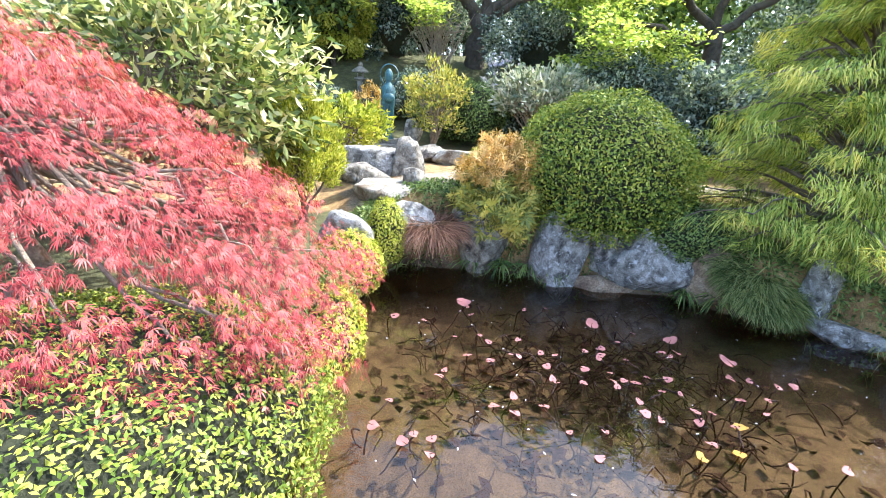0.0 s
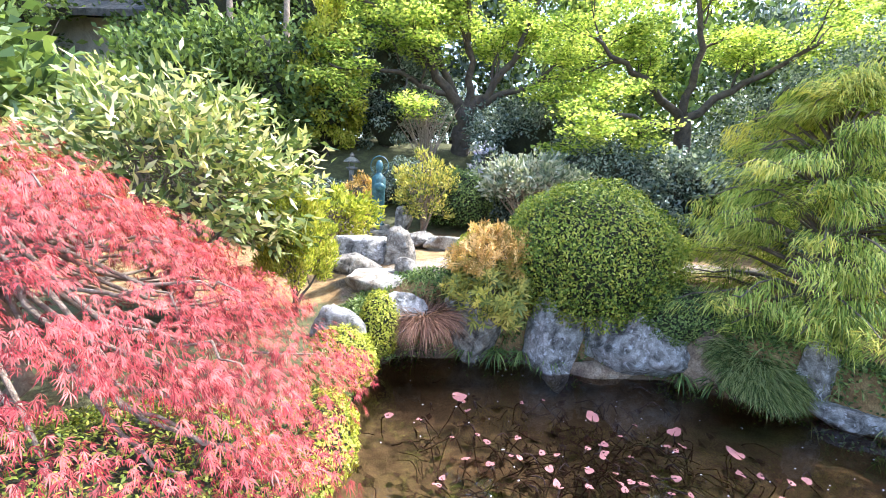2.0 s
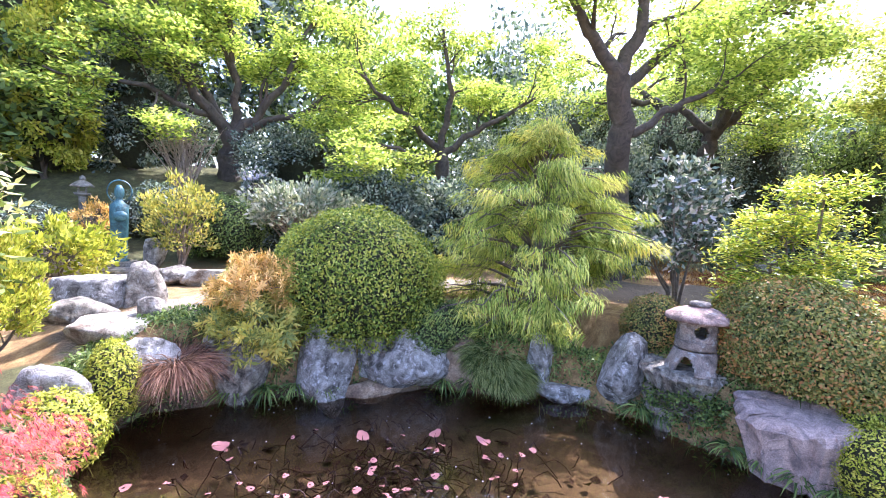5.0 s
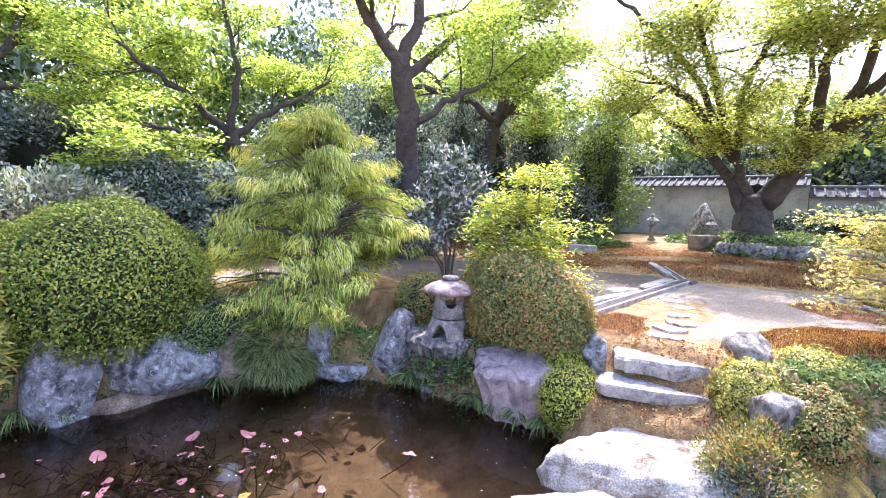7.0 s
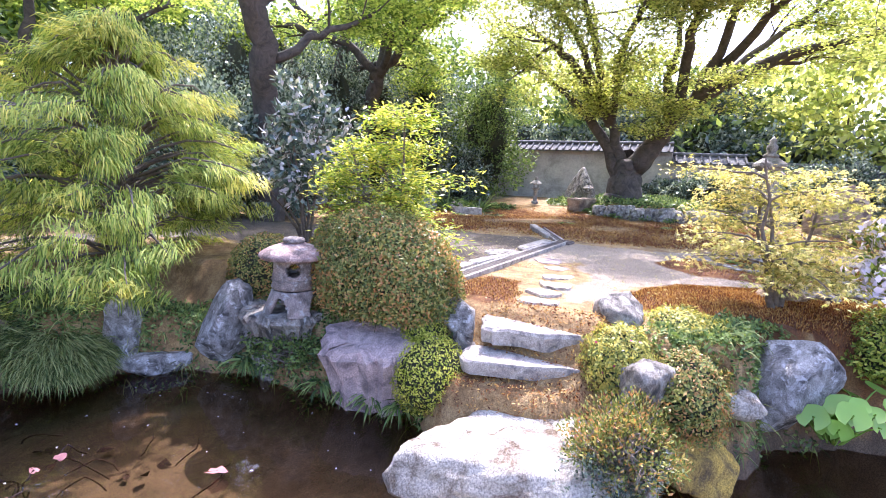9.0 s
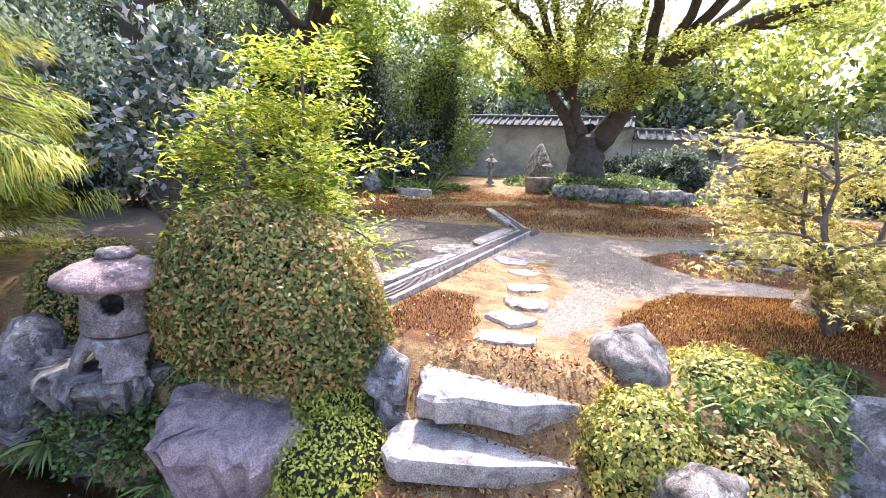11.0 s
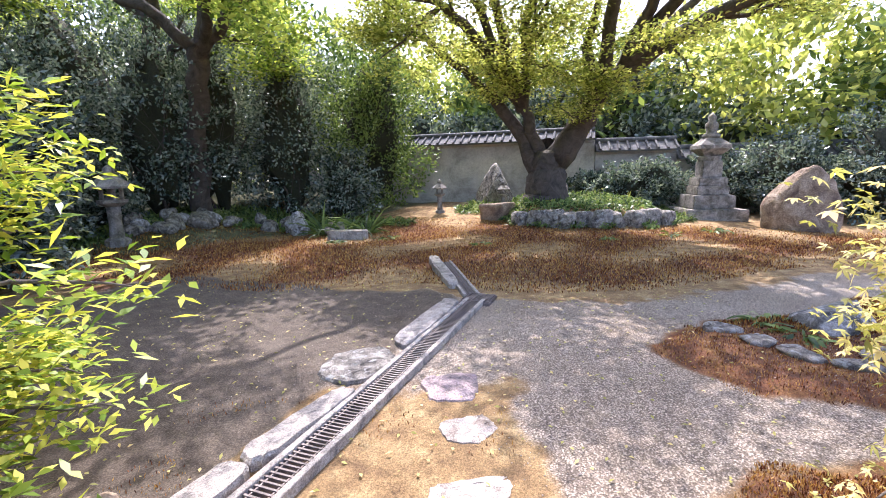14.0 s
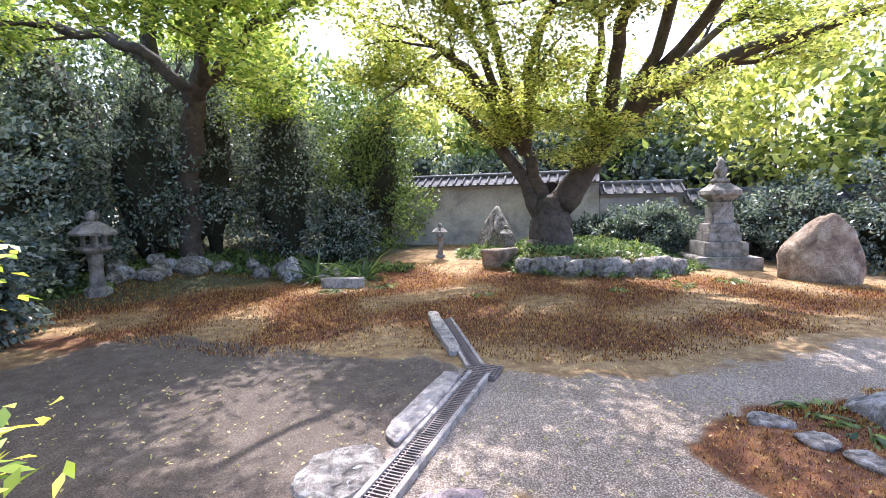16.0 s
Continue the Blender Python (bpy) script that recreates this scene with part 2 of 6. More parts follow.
def ground_material():
    m, nt, links, b = material("garden ground", 0.95)
    big = noise_tex(nt, links, 0.9, 5.0, 0.6)
    mid = noise_tex(nt, links, 6.0, 6.0, 0.7)
    fine = noise_tex(nt, links, 90.0, 4.0, 0.8)
    soil = ramp(nt, links, mid, [(0.3, (0.16, 0.09, 0.04)), (0.5, (0.33, 0.205, 0.085)), (0.7, (0.54, 0.385, 0.18))])
    tc = nt.new("ShaderNodeTexCoord")
    cells = nt.new("ShaderNodeTexVoronoi")
    cells.inputs["Scale"].default_value = 115.0
    links.new(tc.outputs["Object"], cells.inputs["Vector"])
    grey = nt.new("ShaderNodeSeparateColor")
    links.new(cells.outputs["Color"], grey.inputs[0])
    gravel = ramp(nt, links, grey.outputs[0], [(0.1, (0.19, 0.155, 0.12)), (0.5, (0.37, 0.315, 0.255)), (0.9, (0.58, 0.52, 0.44))])
    gravel = mix(nt, links, ramp(nt, links, cells.outputs["Distance"], [(0.45, (0, 0, 0)), (0.75, (1, 1, 1))]), gravel, (0.16, 0.13, 0.10))
    tint = ramp(nt, links, big, [(0.35, (0.95, 0.84, 0.70)), (0.65, (1.3, 1.22, 1.12))])
    gravel = mix(nt, links, 0.8, gravel, tint, "MULTIPLY")
    moss = ramp(nt, links, mid, [(0.3, (0.07, 0.025, 0.012)), (0.5, (0.17, 0.065, 0.022)), (0.72, (0.30, 0.16, 0.04))])
    mud = ramp(nt, links, mid, [(0.3, (0.085, 0.057, 0.034)), (0.6, (0.16, 0.112, 0.068)), (0.8, (0.24, 0.172, 0.108))])
    # woodland floor, coloured dark to hold the shade under trees and shrubs
    shaded_wood = ramp(nt, links, mid, [(0.3, (0.05, 0.05, 0.022)), (0.55, (0.11, 0.11, 0.045)), (0.8, (0.22, 0.21, 0.08))])
    dirt = ramp(nt, links, mid, [(0.3, (0.055, 0.039, 0.025)), (0.5, (0.10, 0.074, 0.05)), (0.72, (0.17, 0.132, 0.093))])
    dirt = mix(nt, links, 0.16, dirt, gravel)
    c = soil
    for name, col in (("gravel", gravel), ("moss", moss), ("dirt", dirt), ("shaded_wood", shaded_wood), ("mud", mud)):
        a = nt.new("ShaderNodeAttribute")
        a.attribute_name = name
        wob = nt.new("ShaderNodeMath")
        wob.operation = "MULTIPLY_ADD"
        links.new(mid, wob.inputs[0])
        wob.inputs[1].default_value = 0.8
        links.new(a.outputs["Fac"], wob.inputs[2])
        f = ramp(nt, links, wob.outputs[0], [(0.75, (0, 0, 0)), (1.0, (1, 1, 1))])
        c = mix(nt, links, f, c, col)
    fleck = ramp(nt, links, fine, [(0.42, (0.45, 0.45, 0.45)), (0.58, (1.2, 1.2, 1.2))])
    links.new(mix(nt, links, 0.7, c, fleck, "MULTIPLY"), b.inputs["Base Color"])
    both = nt.new("ShaderNodeMath")
    both.operation = "MULTIPLY_ADD"
    links.new(mid, both.inputs[0])
    both.inputs[1].default_value = 1.5
    links.new(fine, both.inputs[2])
    bump(nt, links, both.outputs[0], 1.0, 0.012, b.inputs["Normal"])
    return m


def water_material():
    m, nt, links, b = material("pond water", 0.0)
    nt.remove(b)
    n = noise_tex(nt, links, 5.0, 2.0, 0.5)
    clear = nt.new("ShaderNodeBsdfTransparent")
    clear.inputs[0].default_value = (0.86, 0.78, 0.66, 1)
    gloss = nt.new("ShaderNodeBsdfGlossy")
    gloss.inputs["Roughness"].default_value = 0.02
    fres = nt.new("ShaderNodeFresnel")
    fres.inputs["IOR"].default_value = 1.5
    bp = bump(nt, links, n, 0.12, 0.02, gloss.inputs["Normal"])
    links.new(bp.outputs[0], fres.inputs["Normal"])
    s = nt.new("ShaderNodeMixShader")
    links.new(fres.outputs[0], s.inputs[0])
    links.new(clear.outputs[0], s.inputs[1])
    links.new(gloss.outputs[0], s.inputs[2])
    links.new(s.outputs[0], nt["Material Output"].inputs[0])
    return m


M_GROUND = ground_material()
M_WATER = water_material()

# ---- building blocks ----
LOOSE = ("foliage", "blade_clump", "crown", "branchwork", "blossom", "tile_row")


def mesh_object(name, verts, faces, mat, parent=None, smooth=False, label=""):
    me = bpy.data.meshes.new(name)
    verts = np.asarray(verts, dtype=np.float32)
    if isinstance(faces, np.ndarray):
        n, k = faces.shape
        me.vertices.add(len(verts))
        me.vertices.foreach_set("co", verts.ravel())
        me.loops.add(n * k)
        me.loops.foreach_set("vertex_index", faces.astype(np.int32).ravel())
        me.polygons.add(n)
        me.polygons.foreach_set("loop_start", np.arange(0, n * k, k, dtype=np.int32))
        me.update(calc_edges=True)
    else:
        me.from_pydata([tuple(map(float, v)) for v in verts], [], faces)
        me.update()
    me.materials.append(mat)
    if smooth:
        me.polygons.foreach_set("use_smooth", np.ones(len(me.polygons), dtype=bool))
    ob = new(name, me)
    if parent is not None:
        ob.parent = parent
    if label:
        tagged(ob, label)
    if name in LOOSE:
        tagged(ob, kind="stuff")
    return ob


def part(name, bm, mat, parent=None, label="", smooth=False):
    me = bpy.data.meshes.new(name)
    bm.normal_update()
    bm.to_mesh(me)
    bm.free()
    me.materials.append(mat)
    if smooth:
        me.polygons.foreach_set("use_smooth", np.ones(len(me.polygons), dtype=bool))
    ob = new(name, me)
    if parent is not None:
        ob.parent = parent
    if label:
        tagged(ob, label)
    return ob


def thing(name, at, label, category, group="", kind="", turn=0.0):
    ob = new(name)
    ob.matrix_basis = pose(*at, 0, 0, turn)
    ob.empty_display_size = 0.1
    return tagged(ob, label, category, group, kind)


def unit(v):
    return v / np.maximum(np.linalg.norm(v, axis=-1, keepdims=True), 1e-6)


def sphere_dirs(n, rng):
    return unit(rng.normal(size=(n, 3)))


def blades(P, D, L, W, rng, fold=0.25):
    """Lance-shaped leaves: base at P, pointing along D."""
    n = len(P)
    side = unit(np.cross(D, rng.normal(size=(n, 3))))
    up = np.cross(side, D)
    L, W = np.broadcast_to(L, n)[:, None], np.broadcast_to(W, n)[:, None]
    mid = P + D * L * 0.45 - up * W * fold
    v = np.stack([P, mid + side * W * 0.5, P + D * L, mid - side * W * 0.5], 1).reshape(-1, 3)
    return v, np.arange(4 * n).reshape(n, 4)


def facing(P, N, L, W, rng, tilt=0.5):
    """Leaves that lie more or less across the direction N, as on a clipped surface."""
    t = unit(np.cross(N, rng.normal(size=P.shape)))
    D = unit(t + N * rng.uniform(-tilt * 0.2, tilt, (len(P), 1)))
    side = unit(np.cross(D, N))
    up = np.cross(side, D)
    L, W = np.broadcast_to(L, len(P))[:, None], np.broadcast_to(W, len(P))[:, None]
    mid = P + D * L * 0.5 + up * W * 0.2
    v = np.stack([P, mid + side * W * 0.5, P + D * L, mid - side * W * 0.5], 1).reshape(-1, 3)
    return v, np.arange(4 * len(P)).reshape(-1, 4)


def stars(P, D, N, L, lobes, spread, W, rng, droop=0.35):
    """Hand-shaped leaves: lobes fan out round D in the plane across N."""
    n = len(P)
    side = unit(np.cross(N, D))
    L = np.broadcast_to(L, n)
    per = 1 + 3 * lobes
    v = np.zeros((n, per, 3))
    v[:, 0] = P
    f = []
    for k in range(lobes):
        a = (k / (lobes - 1) - 0.5) * spread + rng.normal(0, 0.12, n)
        s = L * (1 - 0.35 * abs(k / (lobes - 1) - 0.5) * 2) * rng.uniform(0.8, 1.15, n)
        d = D * np.cos(a)[:, None] + side * np.sin(a)[:, None]
        q = np.cross(N, d)
        drop = np.array([0, 0, -1.0]) * (droop * s)[:, None]
        mid = P + d * (s * 0.5)[:, None] + drop * 0.2
        v[:, 1 + 3 * k] = mid + q * (W * s)[:, None]
        v[:, 2 + 3 * k] = P + d * s[:, None] + drop
        v[:, 3 + 3 * k] = mid - q * (W * s)[:, None]
        f.append([0, 1 + 3 * k, 2 + 3 * k, 3 + 3 * k])
    f = np.array(f)[None] + (np.arange(n) * per)[:, None, None]
    return v.reshape(-1, 3), f.reshape(-1, 4)


def ribbons(P, D, L, W, rng, segs=4, droop=1.0):
    """Arching or hanging strips: start along D, bend down by droop."""
    n = len(P)
    L, W = np.broadcast_to(L, n), np.broadcast_to(W, n)
    side = unit(np.cross(D, np.array([0, 0, 1.0])) + rng.normal(0, 0.35, (n, 3)))
    rows, p, d = [], P.copy(), D.copy()
    for k in range(segs + 1):
        w = W * (1 - (k / segs) ** 1.5 * 0.9)
        rows.append(np.stack([p + side * (w * 0.5)[:, None], p - side * (w * 0.5)[:, None]], 1))
        d = unit(d + np.array([0, 0, -1.0]) * droop / segs)
        p = p + d * (L / segs)[:, None]
    v = np.concatenate(rows, 1)
    f = np.array([[2 * k, 2 * k + 1, 2 * k + 3, 2 * k + 2] for k in range(segs)])
    f = f[None] + (np.arange(n) * 2 * (segs + 1))[:, None, None]
    return v.reshape(-1, 3), f.reshape(-1, 4)


def tubes(lines, sides=6):
    """Tapered limbs: each line a list of (point, radius)."""
    vs, fs, o = [], [], 0
    for line in lines:
        pts = np.array([p for p, r in line], float)
        rad = np.array([r for p, r in line], float)
        tan = unit(np.gradient(pts, axis=0))
        ref = np.array([0.31, 0.95, 0.02])
        a = unit(np.cross(tan, ref))
        b = np.cross(tan, a)
        ang = np.arange(sides) * 2 * math.pi / sides
        ring = pts[:, None] + (a[:, None] * np.cos(ang)[None, :, None] + b[:, None] * np.sin(ang)[None, :, None]) * rad[:, None, None]
        n = len(pts)
        vs.append(ring.reshape(-1, 3))
        i, j = np.meshgrid(np.arange(n - 1), np.arange(sides), indexing="ij")
        k = (j + 1) % sides
        fs.append(np.stack([i * sides + j, i * sides + k, (i + 1) * sides + k, (i + 1) * sides + j], -1).reshape(-1, 4) + o)
        o += n * sides
    return np.concatenate(vs), np.concatenate(fs)


def limb(start, d, length, r0, r1, rng, wander=0.25, rise=0.0, steps=6):
    line, p, d = [], np.array(start, float), unit(np.array(d, float))
    for k in range(steps + 1):
        line.append((p.copy(), r0 + (r1 - r0) * k / steps))
        d = unit(d + rng.normal(0, wander, 3) + np.array([0, 0, rise]))
        p = p + d * length / steps
    return line


def path_line(points, r0, r1, rng, wob=0.03, sub=4):
    """A limb through given points."""
    pts = np.array(points, float)
    line, n = [], (len(pts) - 1) * sub
    for k in range(n + 1):
        u = k / sub
        i = min(int(u), len(pts) - 2)
        f = u - i
        a, b = pts[max(i - 1, 0)], pts[min(i + 2, len(pts) - 1)]
        p = 0.5 * (2 * pts[i] + (pts[i + 1] - a) * f + (2 * a - 5 * pts[i] + 4 * pts[i + 1] - b) * f * f + (3 * pts[i] - a - 3 * pts[i + 1] + b) * f ** 3)
        line.append((p + rng.normal(0, wob, 3) * (0 < k < n), r0 + (r1 - r0) * k / n))
    return line


def fork(lines, rng, count, length, spread, rise, shrink=0.5, from_part=0.35, wander=0.22):
    """Side limbs that leave the given ones."""
    made = []
    for line in lines:
        for c in range(count):
            k = int(rng.uniform(from_part, 1.0) * (len(line) - 1))
            p, r = line[k]
            q = line[min(k + 1, len(line) - 1)][0] - line[max(k - 1, 0)][0]
            d = unit(unit(q) + rng.normal(0, spread, 3) * np.array([1, 1, 0.6]))
            made.append(limb(p, d, length * rng.uniform(0.6, 1.2), max(r * shrink, 0.004), max(r * shrink * 0.25, 0.003), rng, wander, rise, 5))
    return made


def cloud(centres, per, radius, flat, rng):
    """Points in flat clumps round the centres."""
    c = np.repeat(np.asarray(centres), per, 0)
    q = sphere_dirs(len(c), rng) * rng.uniform(0.15, 1, (len(c), 1)) ** 0.5 * radius
    q[:, 2] *= flat
    return c + q


def blob(radii, rng, detail=3, rough=0.12, freq=1.5, flat_top=None, flat_bottom=None, seed=0.0):
    """A lump of stone or growth as a bmesh."""
    bm = bmesh.new()
    bmesh.ops.create_icosphere(bm, subdivisions=detail, radius=1.0)
    off = Vector(rng.uniform(-50, 50, 3))
    for v in bm.verts:
        d = v.co.normalized()
        n = noise.fractal(d * freq + off, 1.0, 2.2, 4) * rough
        e = noise.cell(d * freq * 1.4 + off) * rough * 0.5
        c = d * (1 + n + e)
        z = c.z
        if flat_top is not None and z > flat_top:
            z = flat_top + (z - flat_top) * 0.12
        if flat_bottom is not None and z < -flat_bottom:
            z = -flat_bottom + (z + flat_bottom) * 0.1
        v.co = Vector((c.x * radii[0], c.y * radii[1], z * radii[2]))
    return bm


def boulder(radii, rng, detail=4, rough=0.12, planes=15, flat_top=None, sharp=24):
    """An angular stone: flat faces with worn edges, and fine unevenness."""
    bm = bmesh.new()
    bmesh.ops.create_icosphere(bm, subdivisions=detail, radius=1.0)
    n = unit(rng.normal(size=(planes, 3)))
    reach = rng.uniform(0.6, 0.9, planes)
    if flat_top is not None:
        n = np.concatenate([n[n[:, 2] < 0.55], [unit(np.array([rng.normal(0, 0.06), rng.normal(0, 0.06), 1.0]))]])
        reach = np.concatenate([reach[:len(n) - 1], [flat_top]])
    off = Vector(rng.uniform(-50, 50, 3))
    for v in bm.verts:
        q = v.co.normalized()
        k = np.maximum(n @ np.array(q), 0) / reach
        r = min((k ** sharp).sum() ** (-1 / sharp) if k.max() > 0.2 else 1.1, 1.12)
        r *= 1.06 + rough * 0.4 * noise.fractal(q * 2.6 + off, 0.8, 2.1, 6) + rough * 0.14 * noise.ridged_multi_fractal(q * 4 + off, 0.8, 2.2, 5, 1.0, 2.0)
        v.co = Vector((q.x * r * radii[0], q.y * r * radii[1], q.z * r * radii[2]))
    return bm


def lathe(profile, sides=24, turn=0.0):
    bm = bmesh.new()
    rings = []
    for r, z in profile:
        if r < 1e-4:
            rings.append([bm.verts.new((0, 0, z))])
        else:
            rings.append([bm.verts.new((r * math.cos(turn + 2 * math.pi * k / sides), r * math.sin(turn + 2 * math.pi * k / sides), z)) for k in range(sides)])
    for a, b in zip(rings, rings[1:]):
        for k in range(sides):
            l = (k + 1) % sides
            q = [a[k % len(a)], a[l % len(a)], b[l % len(b)], b[k % len(b)]]
            q = [v for i, v in enumerate(q) if v not in q[:i]]
            if len(q) > 2:
                bm.faces.new(q)
    for ring, flip in ((rings[0], True), (rings[-1], False)):
        if len(ring) > 2:
            bm.faces.new(ring[::-1] if flip else ring)
    bmesh.ops.recalc_face_normals(bm, faces=bm.faces)
    return bm


def box(sx, sy, sz, at=(0, 0, 0), bevel=0.01, segs=2):
    bm = bmesh.new()
    bmesh.ops.create_cube(bm, size=1.0)
    for v in bm.verts:
        v.co = Vector((v.co.x * sx + at[0], v.co.y * sy + at[1], v.co.z * sz + at[2]))
    if bevel:
        bmesh.ops.bevel(bm, geom=bm.edges[:], offset=bevel, segments=segs, affect="EDGES")
    return bm


def slab(outline, top, thick, rng, rough=0.012, bevel=0.02, foot=0.97):
    """A stone slab on an outline of (x, y), with an uneven top and worn edges."""
    bm = bmesh.new()
    ring = []
    soft = outline
    for cut in (0.16, 0.25):
        rounded = []
        for i, p in enumerate(soft):
            q = soft[(i + 1) % len(soft)]
            rounded += [(p[0] * (1 - cut) + q[0] * cut, p[1] * (1 - cut) + q[1] * cut), (p[0] * cut + q[0] * (1 - cut), p[1] * cut + q[1] * (1 - cut))]
        soft = rounded
    n = len(soft)
    for i in range(n):
        a, b = Vector((*soft[i], 0)), Vector((*soft[(i + 1) % n], 0))
        for k in range(2):
            p = a.lerp(b, k / 2) + Vector((*rng.normal(0, rough, 2), 0))
            ring.append(p)
    c = sum(ring, Vector()) / len(ring)
    levels = []
    for s, z in ((foot, -thick), ((1.0 + foot) / 2 + 0.01, -thick * 0.5), (1.0, -bevel), (1 - bevel * 2.2, 0.0), (0.6, 0.004)):
        levels.append([bm.verts.new((*(c + (p - c) * s).xy, top + z + rng.normal(0, rough * 0.35))) for p in ring])
    for a, b in zip(levels, levels[1:]):
        for k in range(len(ring)):
            l = (k + 1) % len(ring)
            bm.faces.new((a[k], a[l], b[l], b[k]))
    bm.faces.new(levels[-1])
    bm.faces.new(levels[0][::-1])
    bmesh.ops.recalc_face_normals(bm, faces=bm.faces)
    return bm

# ---- ground and pond ----
POND = [(-0.85, 0.9), (-0.85, 2.5), (-0.85, 3.5), (-1.0, 4.1), (-0.58, 4.78), (0.1, 4.87), (0.75, 4.78), (1.24, 4.7), (2.19, 4.54), (2.9, 4.1),
        (3.3, 3.95), (3.71, 3.46), (3.96, 3.0), (3.95, 2.3), (4.12, 1.8), (4.15, 1.4), (3.95, 1.05), (4.1, 0.3), (4.3, -0.2), (4.55, -0.42),
        (4.8, -0.78), (5.3, -1.0), (5.7, -1.5), (6.0, -3.2), (3.4, -3.4), (2.9, -1.2), (2.4, -0.3), (2.2, 0.3), (1.0, 0.6), (0.0, 0.85)]
GRAVEL = [(5.35, 0.58), (5.6, 0.3), (6.25, 0.12), (6.75, -0.25), (7.1, -1.25), (7.6, -2.2), (9.0, -4.0), (12.0, -4.2), (11.3, -2.2), (9.5, -0.1), (9.05, 0.9),
          (8.95, 1.55), (9.05, 2.4), (8.3, 3.7), (7.75, 4.9), (7.5, 6.2), (7.2, 9.0), (5.9, 9.0), (5.9, 6.0), (5.9, 4.8), (6.3, 3.3), (6.8, 2.2), (7.1, 1.4), (7.3, 0.95), (6.5, 0.62)]
SAND = [(-1.3, 4.95), (-0.3, 5.15), (0.6, 5.9), (2.5, 6.2), (4.5, 6.3), (6.2, 5.6), (6.2, 6.6), (4.0, 7.0), (2.0, 6.8), (0.4, 6.6), (-0.5, 5.9), (-1.4, 5.6)]
ISLAND = [(8.45, -0.05), (8.05, 0.15), (7.5, -0.45), (7.5, -1.25), (8.0, -2.0), (9.2, -2.6), (10.0, -1.85), (9.2, -1.15), (8.8, -0.4)]
PATCH = [(6.72, -0.25), (7.1, -1.25), (7.3, -2.2), (6.2, -2.2), (5.6, -0.9), (5.45, -0.1), (5.75, 0.2), (6.25, 0.1)]
MOUND = [(14.65, 2.45), (14.45, 1.6), (14.55, 0.6), (14.8, -0.3), (15.3, -0.65), (16.4, -0.4), (17.2, 0.6), (17.2, 2.2), (16.3, 2.9), (15.3, 2.9)]
STEP_MOSS = [(4.95, 1.5), (5.0, 1.0), (5.35, 1.08), (5.8, 1.2), (5.7, 1.5), (5.2, 1.6)]


def outline_distance(X, Y, poly):
    """Signed distance to an outline, negative inside."""
    d, inside = np.full(X.shape, 1e9), np.zeros(X.shape, bool)
    for (ax, ay), (bx, by) in zip(poly, poly[1:] + poly[:1]):
        ex, ey = bx - ax, by - ay
        t = np.clip(((X - ax) * ex + (Y - ay) * ey) / (ex * ex + ey * ey), 0, 1)
        d = np.minimum(d, np.hypot(X - ax - t * ex, Y - ay - t * ey))
        if ay != by:
            inside ^= ((ay > Y) != (by > Y)) & (X < ex * (Y - ay) / (by - ay) + ax)
    return np.where(inside, -d, d)


def ease(a, b, x):
    t = np.clip((x - a) / (b - a), 0, 1)
    return t * t * (3 - 2 * t)


def ripple(X, Y):
    return 0.5 * np.sin(X * 2.3 + 1.1 * np.sin(Y * 1.7)) + 0.5 * np.sin(Y * 2.9 + 1.3 * np.sin(X * 1.9 + 0.5))


def ground_height(X, Y):
    X, Y = np.asarray(X, float), np.asarray(Y, float)
    base = 0.42 + 0.45 * np.maximum(ease(4.1, 4.5, X + (Y - 2.5) * 0.12), ease(3.6, 5.4, Y) * ease(-1.6, 0.3, X + (Y - 4) * 0.4))
    steps = ease(1.5, 1.2, Y) * ease(-0.5, -0.1, Y)
    base = base * (1 - steps) + (0.42 + 0.45 * ease(4.3, 4.98, X)) * steps
    hill = ease(7.9, 13.0, Y) * 2.0 * ease(9.0, 4.0, X)
    base = base + hill + 0.35 * ease(13, 17, X) * ease(-6, 4, Y) + 0.5 * ease(6.5, 10, Y) * ease(8, 12, X)
    base = base + 0.015 * ripple(X * 1.3, Y * 1.3)
    base = base + 0.3 * ease(0.05, -0.4, outline_distance(X, Y, MOUND))
    d = outline_distance(X, Y, POND) + 0.05 * ripple(X * 2.6 + 1, Y * 2.6)
    moss = np.maximum.reduce([ease(0.05, -0.2, outline_distance(X, Y, p)) for p in (ISLAND, PATCH)])
    base = base + 0.06 * moss
    k = ease(-0.08, 0.22, d)
    floor = -0.26 + 0.03 * ripple(X * 2, Y * 2)
    return floor * (1 - k) + base * k


def spaced(lo, hi, step, far, grow):
    core = list(np.arange(lo, hi + 1e-6, step))
    out, s = [], step
    while (out[-1] if out else hi) < far:
        s *= grow
        out.append((out[-1] if out else hi) + s)
    low, s = [], step
    while (low[-1] if low else lo) > -far:
        s *= grow
        low.append((low[-1] if low else lo) - s)
    return np.array(low[::-1] + core + out)


